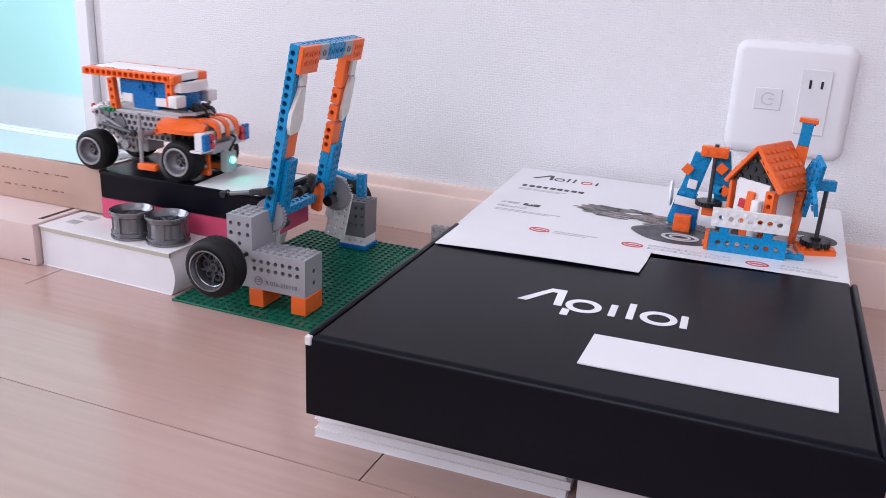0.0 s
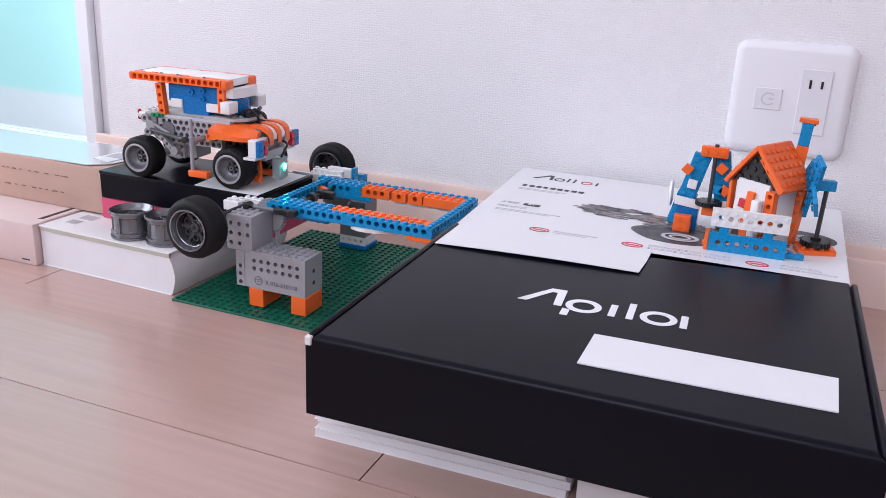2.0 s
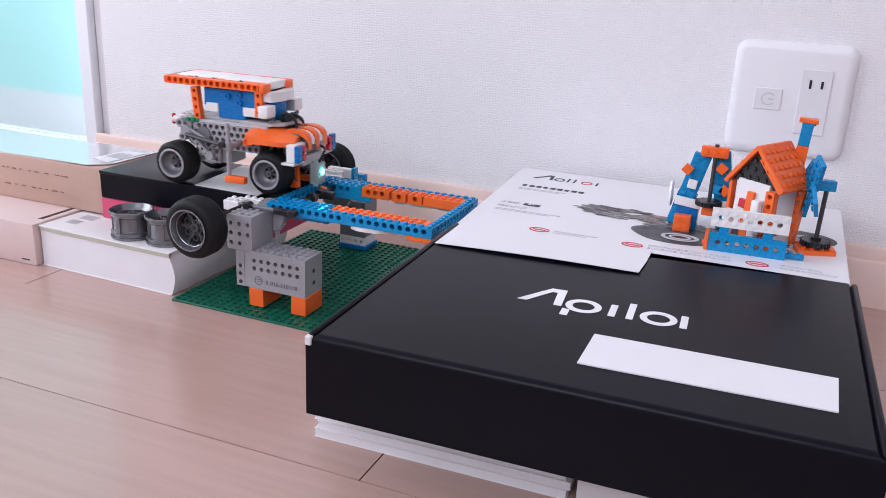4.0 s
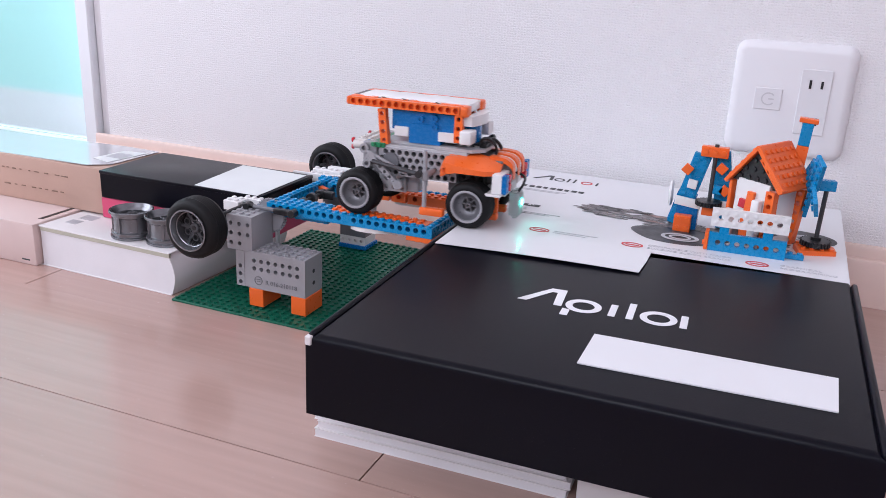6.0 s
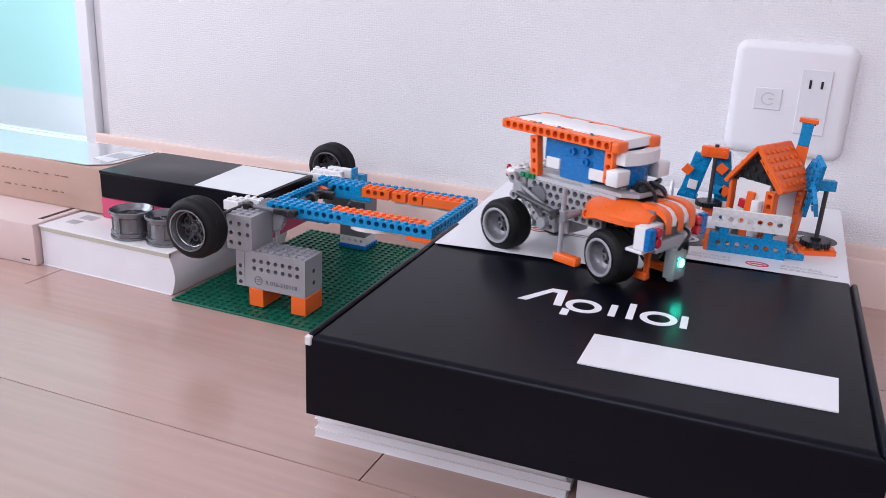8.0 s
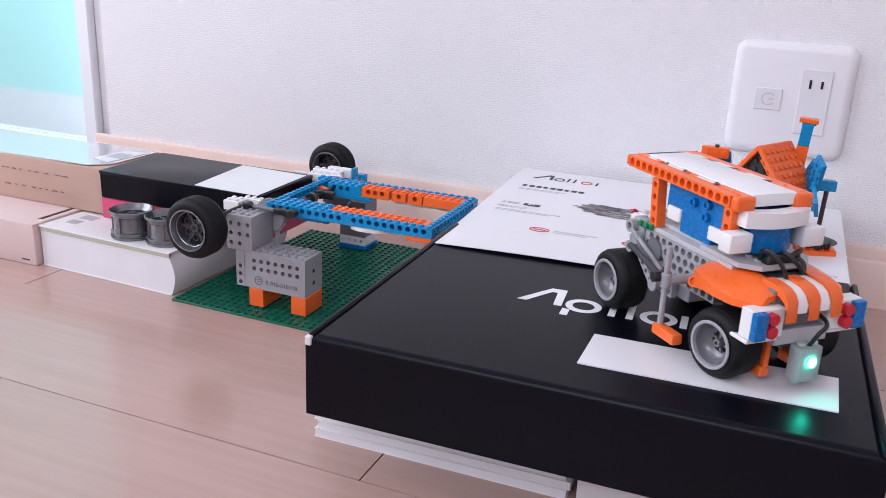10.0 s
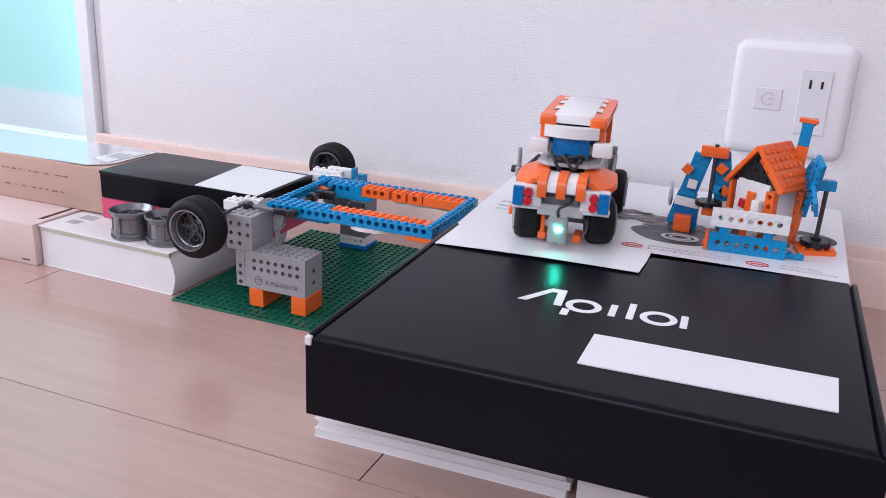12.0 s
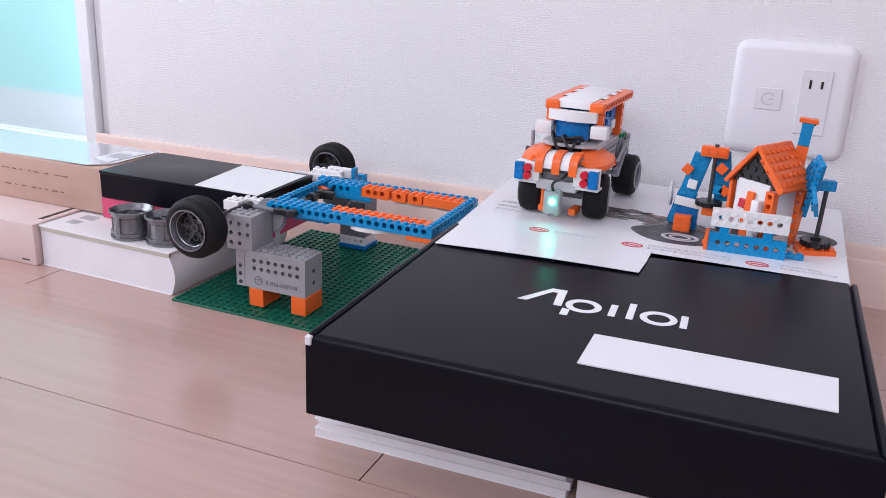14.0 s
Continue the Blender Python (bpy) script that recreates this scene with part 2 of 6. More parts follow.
def holed(bm, m, nx, nz, px, pz, depth, r, has=None, blind=0.0, seg=12, shift=0.0):
    """A block nx by nz cells in x and z, depth in y, pierced along y in each cell that has() names; blind: depth of holes that don't go through."""
    def square(a):
        c, s = math.cos(a), math.sin(a)
        k = 1 / max(abs(c), abs(s))
        return c * k * px / 2, s * k * pz / 2
    angles = [2 * math.pi * (k + 0.5) / seg for k in range(seg)]
    if seg == 12:
        angles = [radians(a) for a in (0, 26, 45, 64, 90, 116, 135, 154, 180, 206, 225, 244, 270, 296, 315, 334)]
    n = len(angles)
    for i in range(nx):
        for k in range(nz):
            cx, cz = (i + 0.5) * px, (k + 0.5) * pz
            if has is None or has(i, k):
                f = [bm.verts.new(m @ Vector((cx + square(a)[0], 0, cz + square(a)[1]))) for a in angles]
                g = [bm.verts.new(m @ Vector((cx + r * math.cos(a), 0, cz + r * math.sin(a) + shift))) for a in angles]
                d = blind or depth
                h = [bm.verts.new(m @ Vector((cx + r * math.cos(a), d, cz + r * math.sin(a) + shift))) for a in angles]
                for t in range(n):
                    u = (t + 1) % n
                    bm.faces.new((f[t], f[u], g[u], g[t]))
                    bm.faces.new((g[t], g[u], h[u], h[t]))
                if blind:
                    bm.faces.new(h)
                    q = [bm.verts.new(m @ Vector((cx + a * px / 2, depth, cz + b * pz / 2))) for a, b in ((-1, -1), (1, -1), (1, 1), (-1, 1))]
                    bm.faces.new(q)
                else:
                    e = [bm.verts.new(m @ Vector((cx + square(a)[0], depth, cz + square(a)[1]))) for a in angles]
                    for t in range(n):
                        u = (t + 1) % n
                        bm.faces.new((h[t], h[u], e[u], e[t]))
            else:
                for y in (0, depth):
                    bm.faces.new([bm.verts.new(m @ Vector((cx + a * px / 2, y, cz + b * pz / 2))) for a, b in ((-1, -1), (1, -1), (1, 1), (-1, 1))])
    X, Z = nx * px, nz * pz
    for q in (((0, 0, 0), (X, 0, 0), (X, depth, 0), (0, depth, 0)), ((0, 0, Z), (X, 0, Z), (X, depth, Z), (0, depth, Z)),
              ((0, 0, 0), (0, depth, 0), (0, depth, Z), (0, 0, Z)), ((X, 0, 0), (X, depth, 0), (X, depth, Z), (X, 0, Z))):
        bm.faces.new([bm.verts.new(m @ Vector(c)) for c in q])
    bmesh.ops.remove_doubles(bm, verts=bm.verts, dist=1e-6)


def beam(bm, n, m=I4, stud=True, wide=1, skip=()):
    """A studded beam along x with a hole between each pair of studs."""
    box(bm, 0, P / 2, 0, wide * P, 0, BH, m)
    holed(bm, m @ Matrix.Translation((P / 2, 0, 0)), n - 1, 1, P, BH, wide * P, 0.0025, lambda i, k: i not in skip, shift=0.001)
    box(bm, n * P - P / 2, n * P, 0, wide * P, 0, BH, m)
    if stud:
        studs(bm, m, n, wide, z=BH)


def flat(bm, m, pts, z=0.0, thick=0.0003):
    """A thin flat shape with a thickness, from its outline."""
    a = [bm.verts.new(m @ Vector((x, y, z))) for x, y in pts]
    b = [bm.verts.new(m @ Vector((x, y, z + thick))) for x, y in pts]
    bm.faces.new(a[::-1])
    bm.faces.new(b)
    for i in range(len(pts)):
        j = (i + 1) % len(pts)
        bm.faces.new((a[i], a[j], b[j], b[i]))


def ellipse(cx, cy, rx, ry, n=28, a0=0.0, a1=360.0):
    full = a1 - a0 >= 360
    return [(cx + rx * math.cos(radians(a0 + (a1 - a0) * k / (n if full else n - 1))), cy + ry * math.sin(radians(a0 + (a1 - a0) * k / (n if full else n - 1)))) for k in range(n)]


def ring(bm, m, cx, cy, rx, ry, w, z=0.0, thick=0.0003, n=32, a0=0.0, a1=360.0):
    o, i = ellipse(cx, cy, rx, ry, n, a0, a1), ellipse(cx, cy, rx - w, ry - w, n, a0, a1)
    last = n if a1 - a0 >= 360 else n - 1
    for k in range(last):
        j = (k + 1) % n
        flat(bm, m, [i[k], o[k], o[j], i[j]], z, thick)


def lettering(text, size, mat, parent, m, name="lettering"):
    c = bpy.data.curves.new(name, "FONT")
    c.body, c.size, c.extrude, c.resolution_u = text, size, 0.00012, 2
    tmp = new(name, c)
    bpy.context.view_layer.update()
    me = bpy.data.meshes.new_from_object(tmp.evaluated_get(bpy.context.evaluated_depsgraph_get()))
    bpy.data.objects.remove(tmp)
    me.materials.clear()
    me.materials.append(mat)
    ob = new(name, me)
    ob.parent, ob.matrix_basis = parent, m
    return ob


def structure(name, bm, mat, label):
    return tagged(part(name, bm, mat), label, kind="structure")


# ---------------------------------------------------------------- the room
WX0, WX1, WY0, CEIL = -1.6, 2.1, -2.6, 2.4
DOOR_X = -0.112


def room():
    bm = bmesh.new()
    box(bm, DOOR_X, WX1, 0, 0.12, 0, CEIL)
    box(bm, WX0, -1.05, 0, 0.12, 0, CEIL)
    box(bm, -1.05, DOOR_X, 0, 0.12, 2.0, CEIL)
    structure("wall_north", bm, WALLPAPER, "white woven-texture vinyl wallpaper on the wall")
    # East, west and south walls and the ceiling are unseen, added to close the room.
    bm = bmesh.new()
    box(bm, WX1, WX1 + 0.1, WY0, 0.12, 0, CEIL)
    structure("wall_east", bm, PAINT, "plain white papered wall")
    bm = bmesh.new()
    for y0, y1, z0, z1 in ((WY0, -2.0, 0, CEIL), (-0.3, 0.12, 0, CEIL), (-2.0, -0.3, 0, 0.45), (-2.0, -0.3, 2.05, CEIL)):
        box(bm, WX0 - 0.1, WX0, y0, y1, z0, z1)
    structure("wall_west", bm, PAINT, "plain white papered wall, unseen, with an opening for a lamp")
    bm = bmesh.new()
    for x0, x1, z0, z1 in ((WX0, -0.5, 0, CEIL), (1.1, WX1, 0, CEIL), (-0.5, 1.1, 0, 0.8), (-0.5, 1.1, 2.1, CEIL)):
        box(bm, x0, x1, WY0 - 0.1, WY0, z0, z1)
    structure("wall_south", bm, PAINT, "plain white papered wall, unseen, with an opening for a lamp")
    bm = bmesh.new()
    box(bm, WX0 - 0.1, WX1 + 0.1, WY0 - 0.1, 0.12, CEIL, CEIL + 0.1)
    structure("ceiling", bm, PAINT, "plain white ceiling")

    bm = bmesh.new()
    profile = ((0, 0), (-0.0130, 0), (-0.0130, 0.0490), (-0.0120, 0.0512), (-0.0062, 0.0518), (-0.0062, 0.0625), (-0.0048, 0.0652), (0, 0.0652))
    ends = [[bm.verts.new((x, y, z)) for y, z in profile] for x in (DOOR_X - 0.022, WX1)]
    for k in range(len(profile) - 1):
        bm.faces.new((ends[0][k], ends[1][k], ends[1][k + 1], ends[0][k + 1]))
    for e in ends:
        bm.faces.new(e)
    structure("baseboard", bm, BASEBOARD, "pale peach wooden baseboard with a stepped top")


def sliding_door():
    """White framed sliding door with a frosted pane, daylight behind it."""
    door = thing("door_1", pose(0, 0, 0), "white framed sliding door with a bright frosted pane", "door")
    tagged(door, kind="structure")
    x1 = DOOR_X - 0.026
    bm = bmesh.new()
    box(bm, x1 - 0.024, x1, 0.002, 0.034, 0.032, 1.99, bev=0.002)
    box(bm, -1.04, -1.01, 0.002, 0.034, 0.032, 1.99, bev=0.002)
    box(bm, -1.01, x1 - 0.024, 0.004, 0.032, 0.032, 0.047, bev=0.002)
    box(bm, -1.01, x1 - 0.024, 0.004, 0.032, 1.95, 1.99, bev=0.002)
    part("door_frame", bm, FRAME, door)
    bm = bmesh.new()
    box(bm, -1.008, x1 - 0.026, 0.015, 0.019, 0.048, 1.949)
    pane = part("pane", bm, GLASS, door, "frosted pane lit from outside")
    pane.visible_shadow = False
    bm = bmesh.new()
    box(bm, x1 + 0.001, DOOR_X - 0.0005, 0.014, 0.036, 0.0285, 2.02, bev=0.001)
    part("door_casing", bm, PAINT, door)
    bm = bmesh.new()
    box(bm, -1.05, DOOR_X - 0.0005, 0.0, 0.10, 0.0, 0.028, bev=0.001)
    part("door_sill", bm, FRAME, door)
    bm = bmesh.new()
    box(bm, -3.0, 1.5, 0.6, 0.62, -0.02, 4.0)
    ob = structure("backdrop", bm, OUTDOOR, "bright blue-green daylight outside the door")
    bm = bmesh.new()
    # Added glowing panel that makes the lower part of the pane look white.
    box(bm, -3.0, 1.5, 0.6, 0.62, -0.6, -0.02)
    structure("backdrop_low", bm, OUTDOOR_LOW, "glowing white panel added behind the lower door pane")


# ---------------------------------------------------------------- socket plate
def wall_socket():
    x0, z0, w, h = 0.7495, 0.1503, 0.1185, 0.1178
    s = thing("wall_socket", pose(x0, 0, z0), "white two-gang wall socket plate with rounded corners", "wall socket")
    bm = bmesh.new()
    layers = ((0.0, 0.0), (-0.003, 0.0), (-0.0065, 0.002), (-0.0085, 0.005), (-0.0095, 0.009))
    rings = []
    for y, inset in layers:
        ring_ = []
        for cx, cz, a0 in ((w - 0.012, h - 0.012, 0), (0.012, h - 0.012, 90), (0.012, 0.012, 180), (w - 0.012, 0.012, 270)):
            for k in range(7):
                a = radians(a0 + 15 * k)
                ring_.append(bm.verts.new((cx + (0.012 - inset) * math.cos(a), y, cz + (0.012 - inset) * math.sin(a))))
        rings.append(ring_)
    for a, b in zip(rings, rings[1:]):
        for k in range(len(a)):
            bm.faces.new((a[k], a[(k + 1) % len(a)], b[(k + 1) % len(b)], b[k]))
    bm.faces.new(rings[-1])
    part("cover_plate", bm, PLATE, s)
    bm = bmesh.new()
    box(bm, 0.0672, 0.0970, -0.0108, -0.009, 0.0257, 0.0925, bev=0.0006)
    sock = part("socket_insert", bm, PLATE_IN, s)
    for zc in (0.0774, 0.0398):
        for xc, hh in ((0.0768, 0.0044), (0.0880, 0.0038)):
            bm = bmesh.new()
            # Black bar in place of a cut slot and the shade inside it.
            box(bm, xc - 0.0012, xc + 0.0012, -0.0112, -0.0104, zc - hh, zc + hh)
            part("slot", bm, BLACK, sock, "black bar for a shaded plug slot")
    bm = bmesh.new()
    box(bm, 0.0242, 0.0514, -0.0106, -0.009, 0.0478, 0.0702, bev=0.0005)
    jack = part("phone_jack", bm, PLATE_IN, s)
    bm = bmesh.new()
    ring(bm, pose(0.0385, -0.0104, 0.0590, 90), 0, 0, 0.0072, 0.0068, 0.0014, 0.0, 0.0005, 18, 40, 320)
    box(bm, 0.0385, 0.0440, -0.0109, -0.0104, 0.0583, 0.0597)
    part("jack_outline", bm, JACK, jack)


room()
sliding_door()
wall_socket()

# ---------------------------------------------------------------- boxes, books and papers
ZT = 0.102   # top of the two product boxes


def bars(name, parent, rects, mat, z, m=I4):
    for x0, x1, y0, y1 in rects:
        bm = bmesh.new()
        flat(bm, m, [(x0, y0), (x1, y0), (x1, y1), (x0, y1)], z)
        part(name, bm, mat, parent)


def black_box():
    m = pose(0.5470, -0.5415, 0.0442, 0, 0, 1.4)
    b = thing("product_box", m, "large matt black cardboard product box with white print", "box")
    w, d, h = 0.3450, 0.277, ZT - 0.0442
    bm = bmesh.new()
    box(bm, 0, w, 0.0018, d, 0, h - 0.0016, bev=0.0018, seg=3)
    part("tray", bm, CARD_BLACK, b)
    # lid with a softly folded front edge and a front flap
    bm = bmesh.new()
    fold = [(d, h)] + [(0.0055 - 0.0055 * math.sin(a), h - 0.0055 + 0.0055 * math.cos(a)) for a in [math.pi / 2 * k / 8 for k in range(9)]] + [(0.0004, 0.0)]
    inner = [(d, h - 0.0014)] + [(0.0055 - 0.0041 * math.sin(a), h - 0.0055 + 0.0041 * math.cos(a)) for a in [math.pi / 2 * k / 8 for k in range(9)]] + [(0.0016, 0.0)]
    sides = []
    for x_top, x_low in ((0.0078, 0.0004), (w - 0.0078, w - 0.0004)):
        cols = []
        for line in (fold, inner):
            cols.append([bm.verts.new((x_top + (x_low - x_top) * max(0.0, min(1.0, (h - zz) / 0.0055)), yy, zz)) for yy, zz in line])
        sides.append(cols)
    for k in range(len(fold) - 1):
        for c in (0, 1):
            bm.faces.new((sides[0][c][k], sides[1][c][k], sides[1][c][k + 1], sides[0][c][k + 1]))
        for sd in sides:
            bm.faces.new((sd[0][k], sd[0][k + 1], sd[1][k + 1], sd[1][k]))
    for k in (0, -1):
        bm.faces.new((sides[0][0][k], sides[1][0][k], sides[1][1][k], sides[0][1][k]))
    part("lid", bm, CARD_BLACK, b)
    for x in (0.0012, w - 0.0055):
        bm = bmesh.new()
        box(bm, x, x + 0.0048, 0.0015, d - 0.001, h - 0.005, h + 0.0012, bev=0.0021, seg=3)
        part("side_roll", bm, CARD_BLACK, b)
    bm = bmesh.new()
    box(bm, 0.0005, 0.005, -0.0016, 0.003, h - 0.007, h - 0.0006, bev=0.0006)
    part("worn_corner", bm, COVER, b, "worn pale corner of the lid")
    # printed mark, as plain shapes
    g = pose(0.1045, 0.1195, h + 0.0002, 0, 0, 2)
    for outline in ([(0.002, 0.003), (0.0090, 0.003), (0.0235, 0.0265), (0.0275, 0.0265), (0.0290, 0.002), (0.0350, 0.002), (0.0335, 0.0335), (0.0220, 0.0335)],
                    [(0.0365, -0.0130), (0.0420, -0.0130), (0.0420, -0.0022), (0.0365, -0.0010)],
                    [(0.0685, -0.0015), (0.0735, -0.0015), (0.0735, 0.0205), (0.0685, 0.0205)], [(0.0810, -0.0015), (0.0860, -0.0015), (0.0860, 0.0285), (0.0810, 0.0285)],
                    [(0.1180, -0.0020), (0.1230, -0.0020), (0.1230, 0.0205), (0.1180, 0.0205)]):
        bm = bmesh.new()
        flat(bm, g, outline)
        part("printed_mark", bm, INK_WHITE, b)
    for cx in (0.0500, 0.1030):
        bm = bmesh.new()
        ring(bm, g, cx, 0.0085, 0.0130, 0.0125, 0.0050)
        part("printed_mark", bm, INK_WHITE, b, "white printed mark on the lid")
    bm = bmesh.new()
    out = m.inverted()
    flat(bm, I4, [(out @ Vector((x, y, 0)))[:2] for x, y in ((0.7167, -0.5019), (0.8658, -0.4944), (0.8666, -0.4479), (0.7165, -0.4538))], h + 0.0003, 0.0009)
    s = part("label_strip", bm, CARD_WHITE)
    s.matrix_basis = m
    tagged(s, "blank white paper strip lying on the black box", "paper strip")


def book(name, m, w, d, h, label, cover, spine_mat=None, bulge=0.0):
    """A thick closed book: page block between two covers, the pages slightly bowed."""
    b = thing(name, m, label, "book")
    bm = bmesh.new()
    n = 8
    rows = []
    for k in range(n + 1):
        t = k / n
        out = bulge * math.sin(math.pi * t) - bulge * 0.6 * t
        z = 0.0012 + (h - 0.0024) * t
        rows.append([bm.verts.new(c) for c in ((0.002, 0.001, z), (w + out, 0.001, z), (w + out, d - 0.001, z), (0.002, d - 0.001, z))])
    for a, c in zip(rows, rows[1:]):
        for i in range(4):
            bm.faces.new((a[i], a[(i + 1) % 4], c[(i + 1) % 4], c[i]))
    bm.faces.new(rows[0][::-1])
    bm.faces.new(rows[-1])
    part("page_block", bm, PAGES, b)
    for z in (0.0, h - 0.0012):
        bm = bmesh.new()
        box(bm, 0, w + 0.001 - bulge * 0.3, 0, d, z, z + 0.0012, bev=0.0003)
        part("cover", bm, cover, b)
    return b


def papers_under_box():
    """Stack of magazines under the black box."""
    z = 0.0
    for k, (dx, dy, h) in enumerate(((0.0, 0.0, 0.007), (0.002, 0.001, 0.006), (-0.001, 0.002, 0.008), (0.001, 0.0, 0.007), (0.003, 0.002, 0.008), (0.0, 0.003, 0.0072))):
        m = pose(0.5295 + dx, -0.5007 + dy, z, 0, 0, 1.4)
        b = thing("magazine", m, "white magazine in a flat stack under the box", "magazine", "magazines under the box")
        bm = bmesh.new()
        box(bm, 0.0005, 0.1875, 0.0005, 0.21, 0.0006, h - 0.0006)
        part("page_block", bm, PAGES, b)
        for zz in (0.0, h - 0.0006):
            bm = bmesh.new()
            box(bm, 0, 0.188, 0, 0.211, zz, zz + 0.0006)
            part("cover", bm, COVER, b)
        z += h + 0.0001
    m = pose(0.724, -0.497, 0.0, 0, 0, 1.0)
    b = thing("magazine", m, "pale card slab under the black box", "magazine", "magazines under the box")
    bm = bmesh.new()
    box(bm, 0, 0.15, 0, 0.2, 0.0, 0.0432, bev=0.0006)
    part("page_block", bm, COVER, b)


def white_box():
    m = pose(0.5455, -0.2705, 0.0, 0, 0, 0.9)
    b = thing("printed_box", m, "white printed product box with a picture of a model car", "box")
    bm = bmesh.new()
    out = m.inverted()
    flat(bm, I4, [(out @ Vector((x, y, 0)))[:2] for x, y in ((0.5437, -0.2900), (0.7231, -0.2720), (0.8792, -0.2565), (0.8774, -0.0136), (0.5280, -0.0136))], 0, ZT)
    bmesh.ops.bevel(bm, geom=list(bm.edges), offset=0.0008, segments=2, affect="EDGES")
    part("carton", bm, CARD_WHITE, b)
    z = ZT + 0.0001
    # plain shapes for the printed mark and name
    g = pose(0.012, 0.214, z)
    for outline in ([(0, 0), (0.003, 0), (0.0145, 0.0145), (0.0165, 0.0145), (0.0185, 0), (0.022, 0), (0.020, 0.020), (0.0145, 0.020)],
                    [(0.038, 0), (0.040, 0), (0.040, 0.016), (0.038, 0.016)], [(0.045, 0), (0.047, 0), (0.047, 0.016), (0.045, 0.016)], [(0.0705, 0), (0.0725, 0), (0.0725, 0.012), (0.0705, 0.012)]):
        bm = bmesh.new()
        flat(bm, g, outline)
        part("printed_mark", bm, INK, b)
    bm = bmesh.new()
    ring(bm, g, 0.029, 0.0055, 0.006, 0.0065, 0.0018)
    part("printed_mark", bm, INK, b, "black printed mark")
    bm = bmesh.new()
    ring(bm, g, 0.060, 0.0055, 0.0065, 0.0065, 0.0018)
    part("printed_ring", bm, INK_RED, b, "red printed ring")
    bars("printed_name", b, [(0.0105 + 0.0078 * k, 0.0105 + 0.0078 * k + (0.0056 if k % 3 else 0.0045), 0.173, 0.1795) for k in range(9)], INK, z)
    bars("small_print", b, [(0.010, 0.062, 0.163, 0.1645), (0.010, 0.057, 0.159, 0.1603), (0.012, 0.078, 0.075, 0.0765), (0.012, 0.068, 0.071, 0.0722)], INK_GREY, z)
    lettering("AGES", 0.0082, INK_GREY, b, pose(0.0105, 0.0985, z + 0.0002))
    bm = bmesh.new()
    flat(bm, I4, [(0.034, 0.0975), (0.0505, 0.0975), (0.0505, 0.1045), (0.034, 0.1045)], z)
    part("age_pill", bm, INK, b)
    lettering("8+", 0.0068, INK_WHITE, b, pose(0.0385, 0.0987, z + 0.0006))
    lettering("400+PCS", 0.0082, INK_GREY, b, pose(0.0105, 0.0835, z + 0.0002))
    for cx, cy in ((0.0715, 0.0245), (0.157, 0.0225), (0.262, 0.0225)):
        bm = bmesh.new()
        ring(bm, pose(cx, cy, z), 0, 0, 0.0095, 0.0062, 0.0016)
        flat(bm, pose(cx, cy, z), [(-0.006, -0.001), (0.006, -0.001), (0.006, 0.001), (-0.006, 0.001)])
        part("red_badge", bm, INK_RED, b, "red oval printed badge")
    bars("small_print", b, [(0.085, 0.125, 0.026, 0.028), (0.085, 0.115, 0.0215, 0.0232)], INK_GREY, z)
    lettering("COMPATIBLE WITH MAJOR", 0.0058, INK_GREY, b, pose(0.170, 0.026, z + 0.0002))
    lettering("BUILDING BLOCK BRANDS", 0.0058, INK_GREY, b, pose(0.170, 0.0185, z + 0.0002))
    lettering("GRAPHICAL", 0.0062, INK_GREY, b, pose(0.280, 0.026, z + 0.0002))
    lettering("PROGRAMMING", 0.0062, INK_GREY, b, pose(0.280, 0.0185, z + 0.0002))
    # printed picture, as plain shapes
    bm = bmesh.new()
    outline = [(0.192 + (0.044 + 0.004 * math.sin(3 * a)) * math.cos(a), 0.070 + 0.026 * math.sin(a) + 0.10 * max(0, 0.044 * math.cos(a))) for a in [2 * math.pi * k / 36 for k in range(36)]]
    flat(bm, I4, outline, z)
    part("printed_shadow", bm, PRINT, b, "dark printed ground under the pictured car")
    bm = bmesh.new()
    flat(bm, I4, ellipse(0.292, 0.122, 0.036, 0.024, 30), z)
    part("printed_shadow", bm, PRINT, b)
    random.seed(4)
    for mat, count, nm in ((STREAK, 170, "printed_body"), (PRINT_MIX, 22, "printed_streaks"), (PRINT, 40, "printed_edges")):
        bm = bmesh.new()
        for _ in range(count):
            t = random.random()
            x = 0.090 + 0.19 * t
            spread = 0.021 * math.sin(math.pi * min(1, t * 1.3 + 0.12)) if t < 0.68 else 0.016
            y = 0.122 - 0.030 * t + random.uniform(-1, 1) * spread
            a = math.radians(random.uniform(-25, 12))
            l, w = random.uniform(0.004, 0.013), random.uniform(0.0010, 0.0034)
            flat(bm, pose(x, y, z + 0.0003 + 0.0003 * random.random(), 0, 0, math.degrees(a)), ellipse(0, 0, l, w, 8), 0, 0.00015)
        tagged(part(nm, bm, mat, b, "blurred printed picture of a model car"), kind="stuff")
    for x, y in ((0.193, 0.064), (0.300, 0.118)):
        bm = bmesh.new()
        ring(bm, pose(x, y, z), 0, 0, 0.017, 0.0115, 0.0035, 0.0007)
        ring(bm, pose(x, y, z), 0, 0, 0.010, 0.0065, 0.0025, 0.0007)
        part("printed_wheel", bm, INK_GREY, b, "grey printed wheel")


